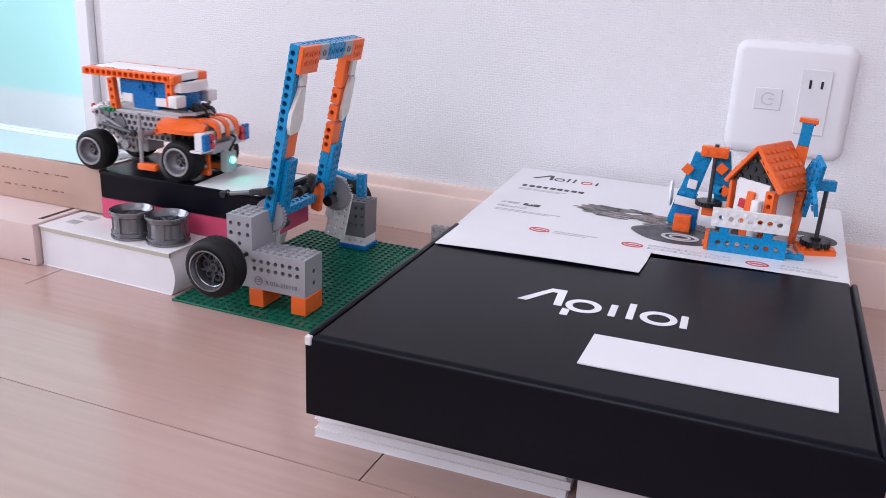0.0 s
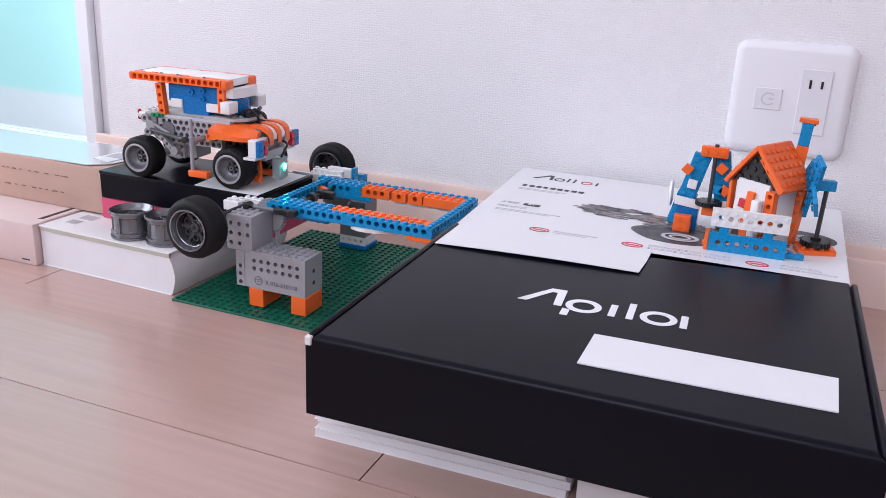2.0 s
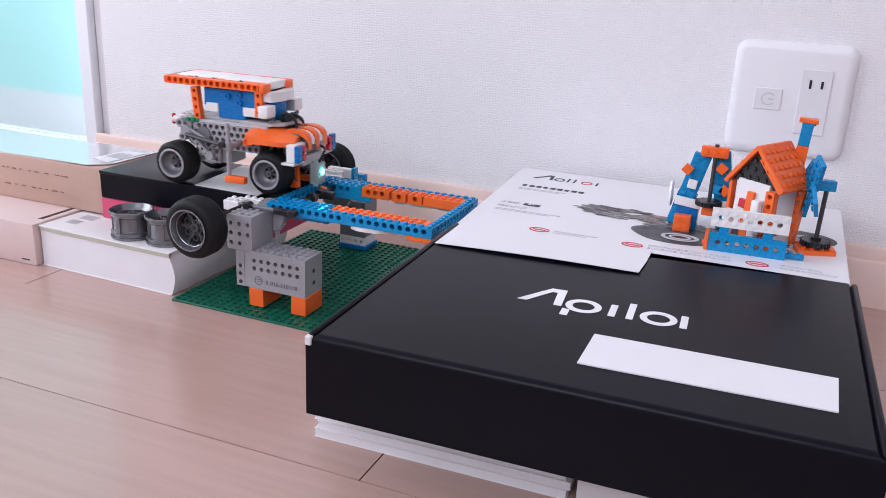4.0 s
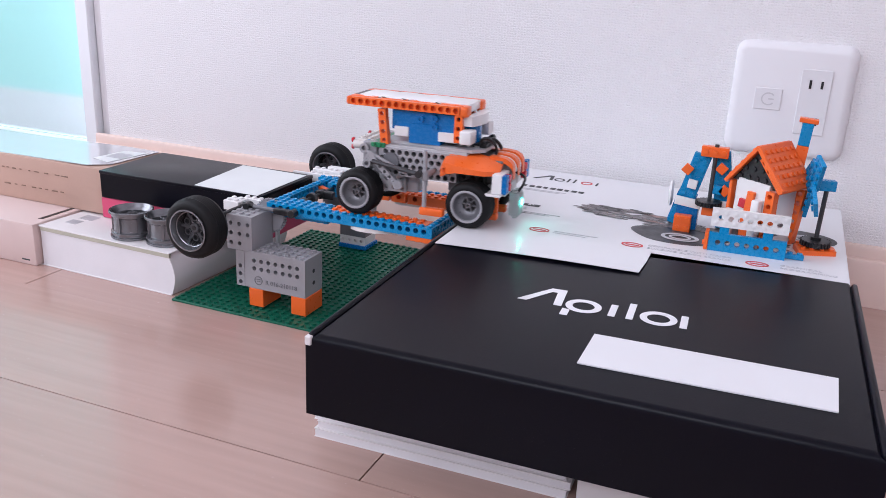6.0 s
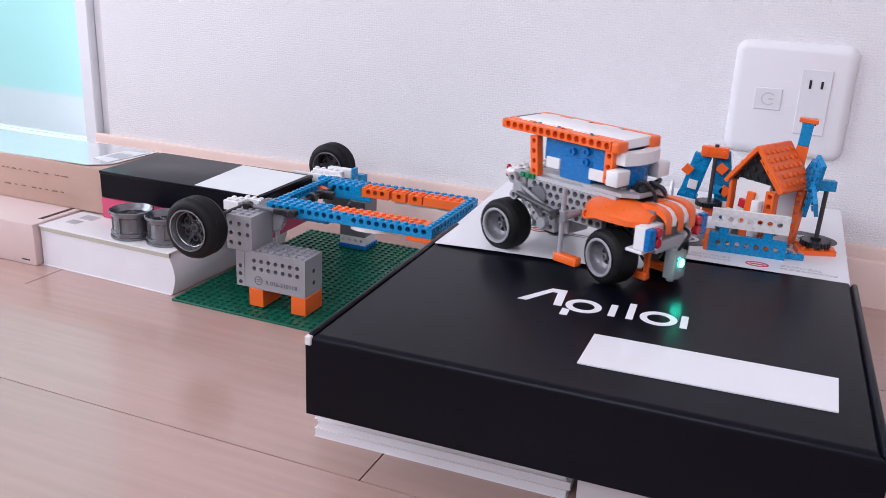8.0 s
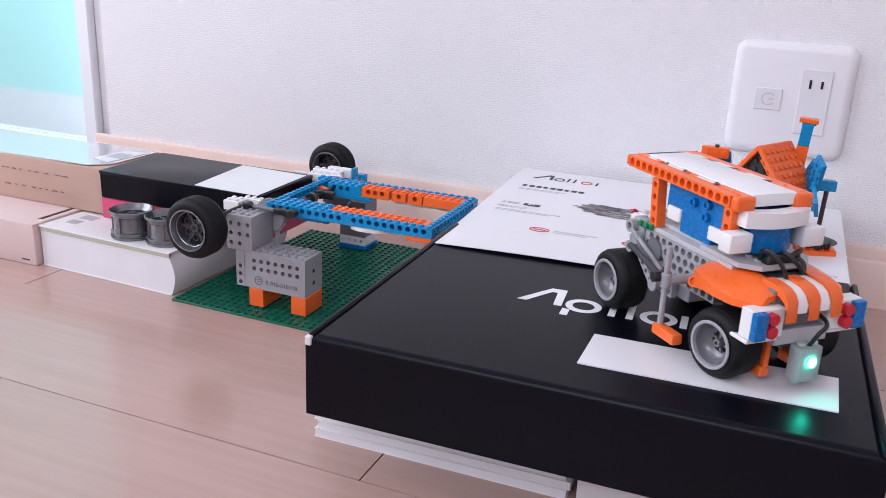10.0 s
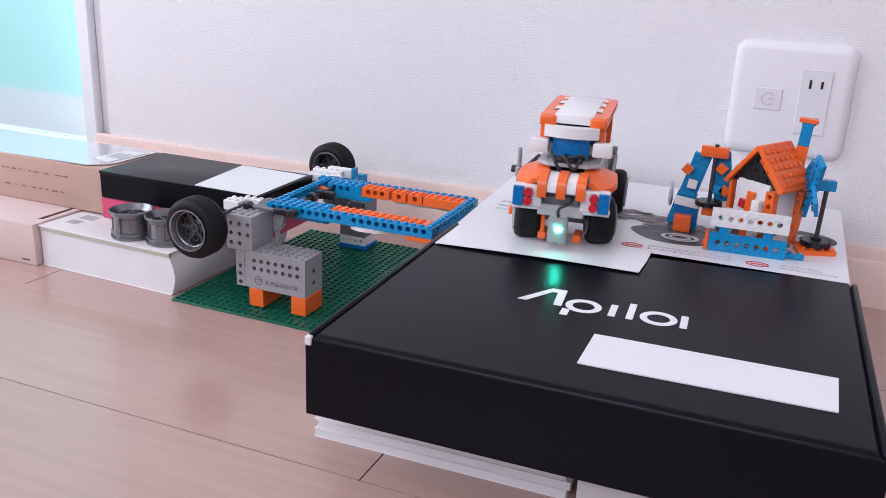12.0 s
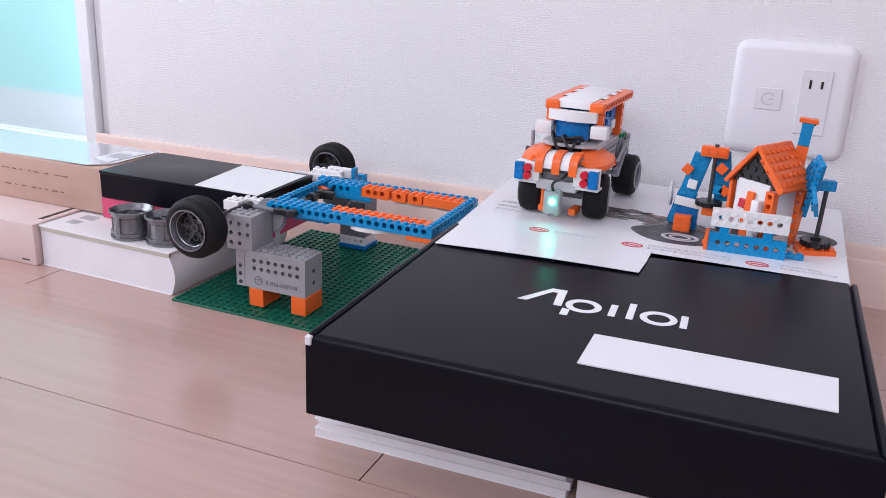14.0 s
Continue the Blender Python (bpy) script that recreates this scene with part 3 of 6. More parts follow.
def paper_flap():
    """Loose sheet over the seam between the two boxes, its free edge slightly lifted."""
    bm = bmesh.new()
    n = 12
    a, c, rows = (0.5492, -0.3325), (0.7232, -0.3198), []
    for k in range(n + 1):
        t = k / n
        x0, y0 = a[0] + (c[0] - a[0]) * t, a[1] + (c[1] - a[1]) * t
        lift = 0.0012 + 0.0012 * math.sin(3.0 * t)
        rows.append([(x0 - 0.002 * t, y0, ZT + lift), (x0 - 0.001, -0.29, ZT + 0.0011), (x0 - 0.0015, -0.262 + 0.0026 * t, ZT + 0.001)])
    lo = [[bm.verts.new(p) for p in r] for r in rows]
    hi = [[bm.verts.new((p[0], p[1], p[2] + 0.0004)) for p in r] for r in rows]
    for i in range(n):
        for j in range(2):
            bm.faces.new((lo[i][j], lo[i + 1][j], lo[i + 1][j + 1], lo[i][j + 1]))
            bm.faces.new((hi[i][j], hi[i][j + 1], hi[i + 1][j + 1], hi[i + 1][j]))
        for j in (0, 2):
            bm.faces.new((lo[i][j], hi[i][j], hi[i + 1][j], lo[i + 1][j]))
    for i in (0, n):
        for j in range(2):
            bm.faces.new((lo[i][j], lo[i][j + 1], hi[i][j + 1], hi[i][j]))
    tagged(part("paper_sheet", bm, CARD_WHITE), "white paper sheet bridging the two boxes", "paper sheet")


def left_pile():
    # low pale box on the floor
    m = pose(-0.42, -0.337, 0.0, 0, 0, 0.2)
    b = thing("flat_carton", m, "low pale pink cardboard carton with a slotted end", "box")
    bm = bmesh.new()
    box(bm, 0, 0.508, 0, 0.26, 0, 0.047, bev=0.0018, seg=2)
    part("carton", bm, CARD_PINK, b)
    bm = bmesh.new()
    # No opening is cut: a black patch gives the dark inside of the slot.
    flat(bm, I4, [(0.4965, 0.019), (0.5015, 0.021), (0.5010, 0.073), (0.4965, 0.073)], 0.0469, 0.0004)
    part("slot", bm, BLACK, b, "black patch for the shaded slot")
    bars("print_mark", b, [(0.437, 0.442, 0, 0.0003)], INK, 0.012)
    bm = bmesh.new()
    box(bm, 0.488, 0.499, -0.0004, 0.0002, 0.005, 0.0065)
    part("print_dash", bm, INK, b)
    # thick book
    m = pose(0.0888, -0.3285, 0.0, 0, 0, -1.8)
    bk = book("thick_book", m, 0.1775, 0.20, 0.045, "thick paperback book with white pages and a pale cover", COVER, bulge=0.006)
    bm = bmesh.new()
    box(bm, 0.002, 0.1765, 0.0002, 0.003, 0.0398, 0.0437)
    part("cover_edge", bm, SPINE, bk, "olive edge of the cover")
    random.seed(2)
    bars("barcode", bk, [(0.015 + 0.002 * k, 0.0162 + 0.002 * k, 0.022, 0.034) for k in range(8)], INK_GREY, 0.0451)
    bars("barcode", bk, [(0.016 + 0.002 * k, 0.0172 + 0.002 * k, 0.040, 0.054) for k in range(10)], INK_GREY, 0.0451)
    # magenta box, black box, paper
    m = pose(0.1262, -0.2735, 0.0455, 0, 0, 0.5)
    b = thing("magenta_box", m, "flat magenta printed box under a black one", "box")
    bm = bmesh.new()
    box(bm, 0, 0.202, 0, 0.102, 0, 0.0235, bev=0.0008)
    part("carton", bm, CARD_MAGENTA, b)
    m = pose(0.1275, -0.2757, 0.0692, 0, 0, 0.3)
    b = thing("small_black_box", m, "flat black cardboard box forming the launch platform", "box")
    bm = bmesh.new()
    box(bm, 0.0006, 0.2059, 0.0006, 0.1044, 0, 0.0285, bev=0.0008)
    part("tray", bm, CARD_BLACK, b)
    bm = bmesh.new()
    box(bm, 0, 0.2065, 0, 0.105, 0.0266, 0.0302, bev=0.001, seg=2)
    part("lid", bm, CARD_BLACK, b)
    bm = bmesh.new()
    flat(bm, I4, [(0.2527, -0.2733), (0.3305, -0.2745), (0.3290, -0.1775), (0.2440, -0.1747)], 0.0996, 0.0004)
    tagged(part("paper_sheet", bm, PAPER), "white paper sheet on the black platform box", "paper sheet")
    # brown carton with white sheet
    m = pose(-0.36, -0.272, 0.0474, 0, 0, 0.2)
    b = thing("brown_carton", m, "brown cardboard carton with faint dark print", "box")
    bm = bmesh.new()
    box(bm, 0, 0.485, 0.001, 0.100, 0, 0.051, bev=0.001, seg=2)
    part("carton", bm, CARD_BROWN, b)
    random.seed(8)
    for row, (z, x0, x1) in enumerate(((0.036, 0.29, 0.44), (0.017, 0.28, 0.43))):
        bm = bmesh.new()
        x = x0
        while x < x1:
            w = random.uniform(0.002, 0.009)
            box(bm, x, x + w, -0.0004, 0.0004, z - 0.0006 * random.random(), z + 0.0007)
            x += w + random.uniform(0.003, 0.011)
        part("faint_print", bm, FAINT, b, "faint dark print on the side")
    bm = bmesh.new()
    n, rows = 10, []
    for k in range(n + 1):
        t = k / n
        x = -0.40 + (0.1215 + 0.40) * t
        zz = 0.0990 + 0.0012 * math.sin(7 * t)
        rows.append([(x - 0.012 * (1 - t), -0.2650 + 0.001 * math.sin(9 * t), zz), (x, -0.180 + 0.012 * t, zz)])
    rows[-1] = [(0.1215, -0.2480, 0.0995), (0.1240, -0.172, 0.0995)]
    rows[-2] = [(0.1010, -0.2655, 0.0995), (0.0720, -0.170, 0.0995)]
    lo = [[bm.verts.new(p) for p in r] for r in rows]
    hi = [[bm.verts.new((p[0], p[1], p[2] + 0.0006)) for p in r] for r in rows]
    for i in range(n):
        bm.faces.new((lo[i][0], lo[i + 1][0], lo[i + 1][1], lo[i][1]))
        bm.faces.new((hi[i][0], hi[i][1], hi[i + 1][1], hi[i + 1][0]))
        for j in (0, 1):
            bm.faces.new((lo[i][j], hi[i][j], hi[i + 1][j], lo[i + 1][j]))
    for i in (0, n):
        bm.faces.new((lo[i][0], lo[i][1], hi[i][1], hi[i][0]))
    sheet = part("folder_sheet", bm, FOLDER)
    tagged(sheet, "glossy white folder sheet lying on the brown carton", "folder")
    bm = bmesh.new()
    flat(bm, I4, [(0.0842, -0.2372), (0.1123, -0.2455), (0.1190, -0.1885), (0.0896, -0.1912)], 0.1003, 0.0003)
    part("barcode_label", bm, PAPER, sheet, "white barcode label")
    bars("barcode", sheet, [(0.092 + 0.0024 * k, 0.0935 + 0.0024 * k, -0.226, -0.204) for k in range(9)], INK_GREY, 0.1007)


black_box()
papers_under_box()
white_box()
paper_flap()
left_pile()

# ---------------------------------------------------------------- wheels
def tyre_mesh(k, r=0.0245, w=0.022):
    """Rubber tyre about the y axis, from y = 0 (outer face) to y = w."""
    bm = bmesh.new()
    m = toward((0, 0, 0), (0, 1, 0))
    prof = [(0.0155, 0.0008), (0.0175, 0.0), (0.021, 0.0006), (0.0233, 0.0025), (r - 0.0003, 0.0052)]
    y = 0.0052
    while y < w - 0.0062:
        prof += [(r, y + 0.0002), (r, y + 0.0014), (r - 0.00025, y + 0.0016), (r - 0.00025, y + 0.0018)]
        y += 0.0020
    prof += [(r - 0.0003, w - 0.0052), (0.0233, w - 0.0025), (0.021, w - 0.0006), (0.0175, w), (0.0155, w - 0.0008)]
    lathe(bm, m, prof, 36, close=True)
    bmesh.ops.scale(bm, vec=(k, k, k), verts=bm.verts)
    return finish("tyre", bm, RUBBER)


def rim_mesh(mat, k, w=0.022):
    """Open rim with a stepped lip and a deep barrel."""
    bm = bmesh.new()
    m = toward((0, 0, 0), (0, 1, 0))
    lathe(bm, m, [(0.0158, 0.0006), (0.0170, -0.0012), (0.0157, -0.0014), (0.0152, 0.0002), (0.0146, 0.0012), (0.0142, 0.0034), (0.0136, 0.0038), (0.0132, 0.0120), (0.0138, w - 0.009), (0.0145, w - 0.001), (0.0150, w + 0.0006), (0.0166, w + 0.0006), (0.0158, w - 0.0006)], 32, close=True)
    bmesh.ops.scale(bm, vec=(k, k, k), verts=bm.verts)
    return finish("rim", bm, mat)


def spoke_mesh(mat, k):
    """Hub boss, six spokes and six rings between them."""
    bm = bmesh.new()
    m = toward((0, 0, 0), (0, 1, 0))
    lathe(bm, m, [(0.0018, 0.0105), (0.0018, 0.0072), (0.0034, 0.0072), (0.0040, 0.0078), (0.0040, 0.0115), (0.0018, 0.0115)], 16, close=True)
    for n in range(6):
        a = radians(60 * n)
        q = Matrix.Rotation(-a, 4, "Y")
        box(bm, 0.0035, 0.0136, 0.0088, 0.0108, -0.0011, 0.0011, q)
        lathe(bm, m @ Matrix.Rotation(a + radians(30), 4, "Z") @ Matrix.Translation((0.0082, 0, 0)), [(0.0031, 0.0084), (0.0031, 0.0108), (0.0022, 0.0108), (0.0022, 0.0084)], 10, close=True)
    bmesh.ops.scale(bm, vec=(k, k, k), verts=bm.verts)
    return finish("spokes", bm, mat)


def dish_rim_mesh(mat, k, w=0.022):
    """Broad bright lip round a smooth dish."""
    bm = bmesh.new()
    m = toward((0, 0, 0), (0, 1, 0))
    lathe(bm, m, [(0.0158, 0.0008), (0.0172, -0.0010), (0.0166, -0.0016), (0.0150, -0.0016), (0.0146, -0.0006), (0.0143, 0.0018), (0.0140, 0.0130), (0.0145, w - 0.001), (0.0150, w + 0.0006), (0.0166, w + 0.0006), (0.0158, w - 0.0006)], 32, close=True)
    bmesh.ops.scale(bm, vec=(k, k, k), verts=bm.verts)
    return finish("rim", bm, mat)


def small_hub_mesh(mat, k):
    bm = bmesh.new()
    m = toward((0, 0, 0), (0, 1, 0))
    lathe(bm, m, [(0.0142, 0.0010), (0.0138, 0.0030), (0.0126, 0.0060), (0.0098, 0.0088), (0.0074, 0.0096), (0.0070, 0.0128), (0.0100, 0.0128), (0.0141, 0.0070)], 32, close=True)
    lathe(bm, m, [(0.0014, 0.0090), (0.0014, 0.0052), (0.0026, 0.0052), (0.0031, 0.0058), (0.0033, 0.0120), (0.0014, 0.0120)], 14, close=True)
    for n in range(6):
        box(bm, 0.0030, 0.0074, 0.0092, 0.0116, -0.0008, 0.0008, Matrix.Rotation(radians(60 * n), 4, "Y"))
    bmesh.ops.scale(bm, vec=(k, k, k), verts=bm.verts)
    return finish("spokes", bm, mat)


CAR_SET = (tyre_mesh(0.88, w=0.0265), dish_rim_mesh(GREY, 0.88, w=0.0265), small_hub_mesh(DISH, 0.88))
BIG_SET = (tyre_mesh(1.16), rim_mesh(SILVER, 1.16), spoke_mesh(TREAD, 1.16))


def wheel(parent, m, pair, flip=False):
    """A wheel as one part whose tyre and rim hang below it; its outer face looks along -y, or +y if flipped."""
    hub = bmesh.new()
    rod(hub, (0, -0.008 if flip else 0.008, 0), (0, -1 if flip else 1, 0), 0.0022, 0.016)
    g = 1.16 if pair is BIG_SET else 0.88
    k, r = 0.0122 * g, 0.0139 * g
    # Black disc closes the rim; it stands for the shade behind the spokes.
    lathe(hub, toward((0, -k if flip else k, 0), (0, 1, 0)), [(0, 0), (r, 0), (r, 0.001), (0, 0.001)], 20)
    w = part("wheel", hub, BLACK, parent, m=m)
    turn = Matrix.Rotation(math.pi, 4, "Z") if flip else I4
    for name, me in zip(("tyre", "rim", "spokes"), pair):
        o = new(name, me)
        o.parent, o.matrix_basis = w, turn
    return w


# ---------------------------------------------------------------- the drawbridge machine
PIV = Vector((0.362, -0.228, 0.0885))


def base_plate():
    b = thing("baseplate", pose(0.2738, -0.3440, 0.0, 0, 0, -0.4), "green studded building baseplate on the floor", "baseplate")
    bm = bmesh.new()
    box(bm, 0, 32 * P, 0, 33 * P, 0.0, 0.0022, bev=0.0004)
    part("plate", bm, GREEN, b)
    vs, fs = [], []
    for i in range(32):
        for j in range(33):
            o = len(vs)
            x, y = (i + 0.5) * P, (j + 0.5) * P
            for z, r in ((0.002, 0.0024), (0.0037, 0.0023)):
                vs += [(x + r * math.cos(k * math.pi / 4), y + r * math.sin(k * math.pi / 4), z) for k in range(8)]
            fs += [(o + k, o + (k + 1) % 8, o + 8 + (k + 1) % 8, o + 8 + k) for k in range(8)]
            fs.append(tuple(o + 8 + k for k in range(8)))
    me = bpy.data.meshes.new("studs")
    me.from_pydata(vs, [], fs)
    me.materials.append(GREEN)
    st = new("studs", me)
    st.parent = b
    tagged(st, kind="stuff")


def gear(bm, m, r, w, teeth):
    lathe(bm, m, [(0, 0), (r * 0.9, 0), (r * 0.9, w), (0, w)], 2 * teeth)
    for k in range(teeth):
        q = m @ Matrix.Rotation(2 * math.pi * k / teeth, 4, "Z")
        t = math.pi * r / teeth * 0.5
        box(bm, r * 0.86, r, -t, t, 0, w, q)


def drive_units():
    # near drive: tall block beside a long block on orange legs
    b = thing("drive_motor", pose(0.3365, -0.3235, 0.0), "light grey drive motor block on orange brick legs", "motor")
    bm = bmesh.new()
    # long lower block with two rows of blind holes
    box(bm, 0.0160, 0.0785, 0.0, 0.032, 0.0222, 0.0388)
    holed(bm, pose(0.0180, 0.0, 0.0388), 7, 2, P, 0.0080, 0.032, 0.0022, blind=0.016)
    box(bm, 0.0160, 0.0180, 0.0, 0.032, 0.0388, 0.0548)
    box(bm, 0.0740, 0.0785, 0.0, 0.032, 0.0388, 0.0548)
    box(bm, 0.0160, 0.0785, 0.0, 0.032, 0.0548, 0.0600)
    studs(bm, I4, 7, 4, 0.0205, 0.0, 0.0600)
    part("gearbox", bm, GREY, b)
    bm = bmesh.new()
    # Dark discs on the end face stand for its shaded holes.
    for z in (0.0335, 0.0455):
        rod(bm, (0.0778, 0.016, z), (1, 0, 0), 0.0021, 0.0011)
    part("side_hole_discs", bm, DARK, b)
    bm = bmesh.new()
    holed(bm, pose(0.0008, 0.0006, 0.0222), 1, 3, 0.0095, 0.0082, 0.029, 0.0022, blind=0.016)
    box(bm, 0.0008, 0.0103, 0.0006, 0.0296, 0.0468, 0.0585)
    box(bm, 0.0103, 0.0158, 0.0010, 0.0296, 0.0222, 0.0585)
    part("end_block", bm, GREY, b)
    bm = bmesh.new()
    holed(bm, pose(-0.0085, 0.0004, 0.0605), 3, 3, 0.0095, 0.0098, 0.0355, 0.0021, lambda i, k: not (i == 2 and k == 0), blind=0.016)
    box(bm, -0.0085, 0.020, 0.0004, 0.0359, 0.0588, 0.0605)
    box(bm, -0.0085, 0.020, 0.0004, 0.0359, 0.0899, 0.0935)
    studs(bm, pose(-0.0017, 0.0024, 0.0), 3, 4, -0.0085 + 0.0025, 0.0, 0.0935)
    part("upper_block", bm, GREY, b)
    for x in (0.0155, 0.0630):
        bm = bmesh.new()
        box(bm, x, x + 0.0160, -0.0004, 0.0312, 0.0037, 0.0220, bev=0.0005)
        studs(bm, I4, 2, 2, x, -0.0004, 0.0204)
        part("leg", bm, ORANGE, b, "orange brick leg")
    bm = bmesh.new()
    ring(bm, pose(0.0265, 0.0001, 0.0310, 90), 0, 0, 0.0046, 0.0046, 0.0009, 0.0, 0.0004)
    box(bm, 0.0242, 0.0288, -0.0003, 0.0002, 0.0318, 0.0326)
    box(bm, 0.0250, 0.0286, -0.0003, 0.0002, 0.0298, 0.0306)
    part("moulded_marks", bm, MIDGREY, b)
    lettering("R 016-210118", 0.0062, MIDGREY, b, pose(0.0345, -0.0004, 0.0285, 90))
    bm = bmesh.new()
    box(bm, 0.0195, 0.0222, 0.0410, 0.0460, 0.0037, 0.086, bev=0.0004)
    part("upright", bm, PALE, b, "pale grey upright")
    bm = bmesh.new()
    gear(bm, toward((PIV.x - 0.3365 - 0.009, 0.0372, PIV.z - 0.003), (0, 1, 0)), 0.0175, 0.0036, 32)
    part("gear", bm, GREY, b)
    bm = bmesh.new()
    rod(bm, (PIV.x - 0.3365 - 0.009, 0.0360, PIV.z - 0.003), (0, 1, 0), 0.0023, 0.011)
    part("axle", bm, BLACK, b)

    # far drive
    b = thing("drive_motor", pose(0.3415, -0.1220, 0.0), "mid grey drive motor block on a white base", "motor")
    bm = bmesh.new()
    box(bm, -0.0010, 0.0345, -0.0020, 0.0300, 0.0037, 0.0085, bev=0.0004)
    studs(bm, I4, 4, 1, 0.0005, -0.0005, 0.0085)
    part("base_plate", bm, DEEP, b, "blue plate under the motor")
    bm = bmesh.new()
    box(bm, 0.0, 0.0325, 0.0041, 0.028, 0.0085, 0.0185)
    box(bm, 0.0, 0.00025, 0.0, 0.004, 0.0085, 0.0185)
    holed(bm, pose(0.00025, 0.0, 0.0085), 4, 1, P, 0.0100, 0.004, 0.0021, blind=0.0035)
    part("base_brick", bm, WHITE, b)
    bm = bmesh.new()
    holed(bm, pose(0.0, 0.0, 0.0186), 4, 4, 0.0081, 0.0100, 0.030, 0.0020, lambda i, k: k > 0, blind=0.014)
    box(bm, 0, 0.0324, 0, 0.030, 0.0586, 0.0610)
    studs(bm, I4, 4, 3, 0.0002, 0.003, 0.0610)
    part("motor_block", bm, MIDGREY, b)
    bm = bmesh.new()
    holed(bm, pose(0.0100, 0.020, 0.0610), 1, 3, 0.0110, 0.0092, 0.007, 0.0022)
    part("blue_post", bm, BLUE, b)
    bm = bmesh.new()
    gear(bm, toward((PIV.x - 0.3415 - 0.003, -0.0440, PIV.z - 0.0075), (0, 1, 0)), 0.0195, 0.0034, 40)
    part("gear", bm, GREY, b)
    bm = bmesh.new()
    rod(bm, (PIV.x - 0.3415 - 0.003, -0.0460, PIV.z - 0.0075), (0, 1, 0), 0.0023, 0.040)
    part("axle", bm, BLACK, b)

    # loose brick on the floor by the wall
    bm = bmesh.new()
    holed(bm, I4, 3, 2, P, 0.0108, 0.008, 0.0024)
    studs(bm, I4, 3, 1, z=0.0216)
    lb = part("loose_brick", bm, GREY, m=pose(0.4275, -0.048, 0.0, 0, 0, 4))
    tagged(lb, "grey holed brick on the floor beside the baseboard", "brick")


def sockets(parent, x, y, z, nx, ny, mat):
    """Round tube ends under a plate, as one relief per plate."""
    bm = bmesh.new()
    for i in range(nx):
        for j in range(ny):
            lathe(bm, pose(x + (i + 0.5) * P, y + (j + 0.5) * P, z, 180), [(0.0031, -0.0002), (0.0031, 0.0007), (0.0021, 0.0007), (0.0021, -0.0002)], 10, close=True)
    part("tube_relief", bm, mat, parent)


def bridge():
    """The swinging frame; its space has its origin on the pivot, x along the deck, z up when it lies flat."""
    a = thing("drawbridge", Matrix.Translation(PIV), "blue and orange studded drawbridge frame", "drawbridge")
    x0, zt = -0.0165, 0.0125 - BH
    hw = 0.0645                     # the near side; the far side lies one pitch nearer the middle
    hf = hw - P
    bm = bmesh.new()
    beam(bm, 22, pose(x0 + P, -hw, zt), skip=(10,))
    part("side_beam", bm, BLUE, a)
    bm = bmesh.new()
    beam(bm, 23, pose(x0, hf - P, zt), skip=(7,))
    part("side_beam", bm, BLUE, a)
    bm = bmesh.new()
    beam(bm, 13, pose(x0 + 2 * P, -hw + P, zt, 0, 0, 90))
    part("cross_beam", bm, BLUE, a)
    bm = bmesh.new()
    beam(bm, 13, pose(x0 + 23 * P, -hw + P, zt, 0, 0, 90))
    part("cross_beam", bm, BLUE, a)
    # inner rails
    for y, start, blue in ((-hw + P, 9.2, 8), (hf - 3 * P, 7.7, 6)):
        far = y > 0
        bm = bmesh.new()
        beam(bm, blue - 1, pose(x0 + 2 * P if not far else x0 + 2.6 * P, y, zt), wide=2, skip=(3,) if far else ())
        part("inner_rail", bm, BLUE, a, "sky blue inner rail")
        if far:
            # three bricks with narrow gaps, then a plain one
            for n, at in ((4, 7.7), (2, 12.1), (2, 14.4)):
                bm = bmesh.new()
                beam(bm, n, pose(x0 + at * P, y, zt), wide=2)
                part("inner_rail", bm, ORANGE, a, "orange inner rail")
            bm = bmesh.new()
            box(bm, x0 + 16.6 * P, x0 + 21.9 * P, y, y + 2 * P, zt, zt + BH, bev=0.0004)
            studs(bm, pose(x0 + 16.7 * P, y, zt + BH), 5, 2)
        else:
            bm = bmesh.new()
            beam(bm, 10, pose(x0 + start * P, y, zt), skip=(6,), wide=2)
            part("inner_rail", bm, ORANGE, a, "orange inner rail")
            bm = bmesh.new()
            box(bm, x0 + 19.3 * P, x0 + 21.9 * P, y, y + 2 * P, zt, zt + BH, bev=0.0004)
            studs(bm, pose(x0 + 19.3 * P, y, zt + BH), 2, 2)
        part("end_brick", bm, ORANGE, a)
        # plates under the rails
        bm = bmesh.new()
        box(bm, x0 + (2 if not far else 2.6) * P, x0 + 9 * P, y, y + 2 * P, zt - 0.0052, zt - 0.0002, bev=0.0004)
        under = part("under_plate", bm, BLUE, a)
        sockets(under, x0 + 3 * P, y, zt - 0.0052, 6, 2, BLUE)
        w = y if not far else y + P
        if far:
            wing = [(x0 + 12.2 * P, w - 0.001), (x0 + 13.2 * P, w - 0.004), (x0 + 16.2 * P, w - 0.002), (x0 + 18.0 * P, w + 0.003), (x0 + 18.0 * P, w + 0.011), (x0 + 13.2 * P, w + 0.011)]
        else:
            wing = [(x0 + 12.4 * P, w - 0.0045), (x0 + 13.4 * P, w - 0.0080), (x0 + 15.0 * P, w - 0.0085), (x0 + 18.2 * P, w + 0.001), (x0 + 18.2 * P, w + 0.009), (x0 + 14.0 * P, w + 0.013), (x0 + 12.6 * P, w + 0.010)]
        bm = bmesh.new()
        flat(bm, I4, wing, zt - 0.0042, 0.0039)
        part("milky_plate", bm, FROST, a, "milky white wing plate under the rail")
        bm = bmesh.new()
        box(bm, x0 + 18.3 * P, x0 + 20.4 * P, w - 0.001, w + P, zt - 0.0042, zt - 0.0003, bev=0.0004)
        part("clear_brick", bm, FROST, a)
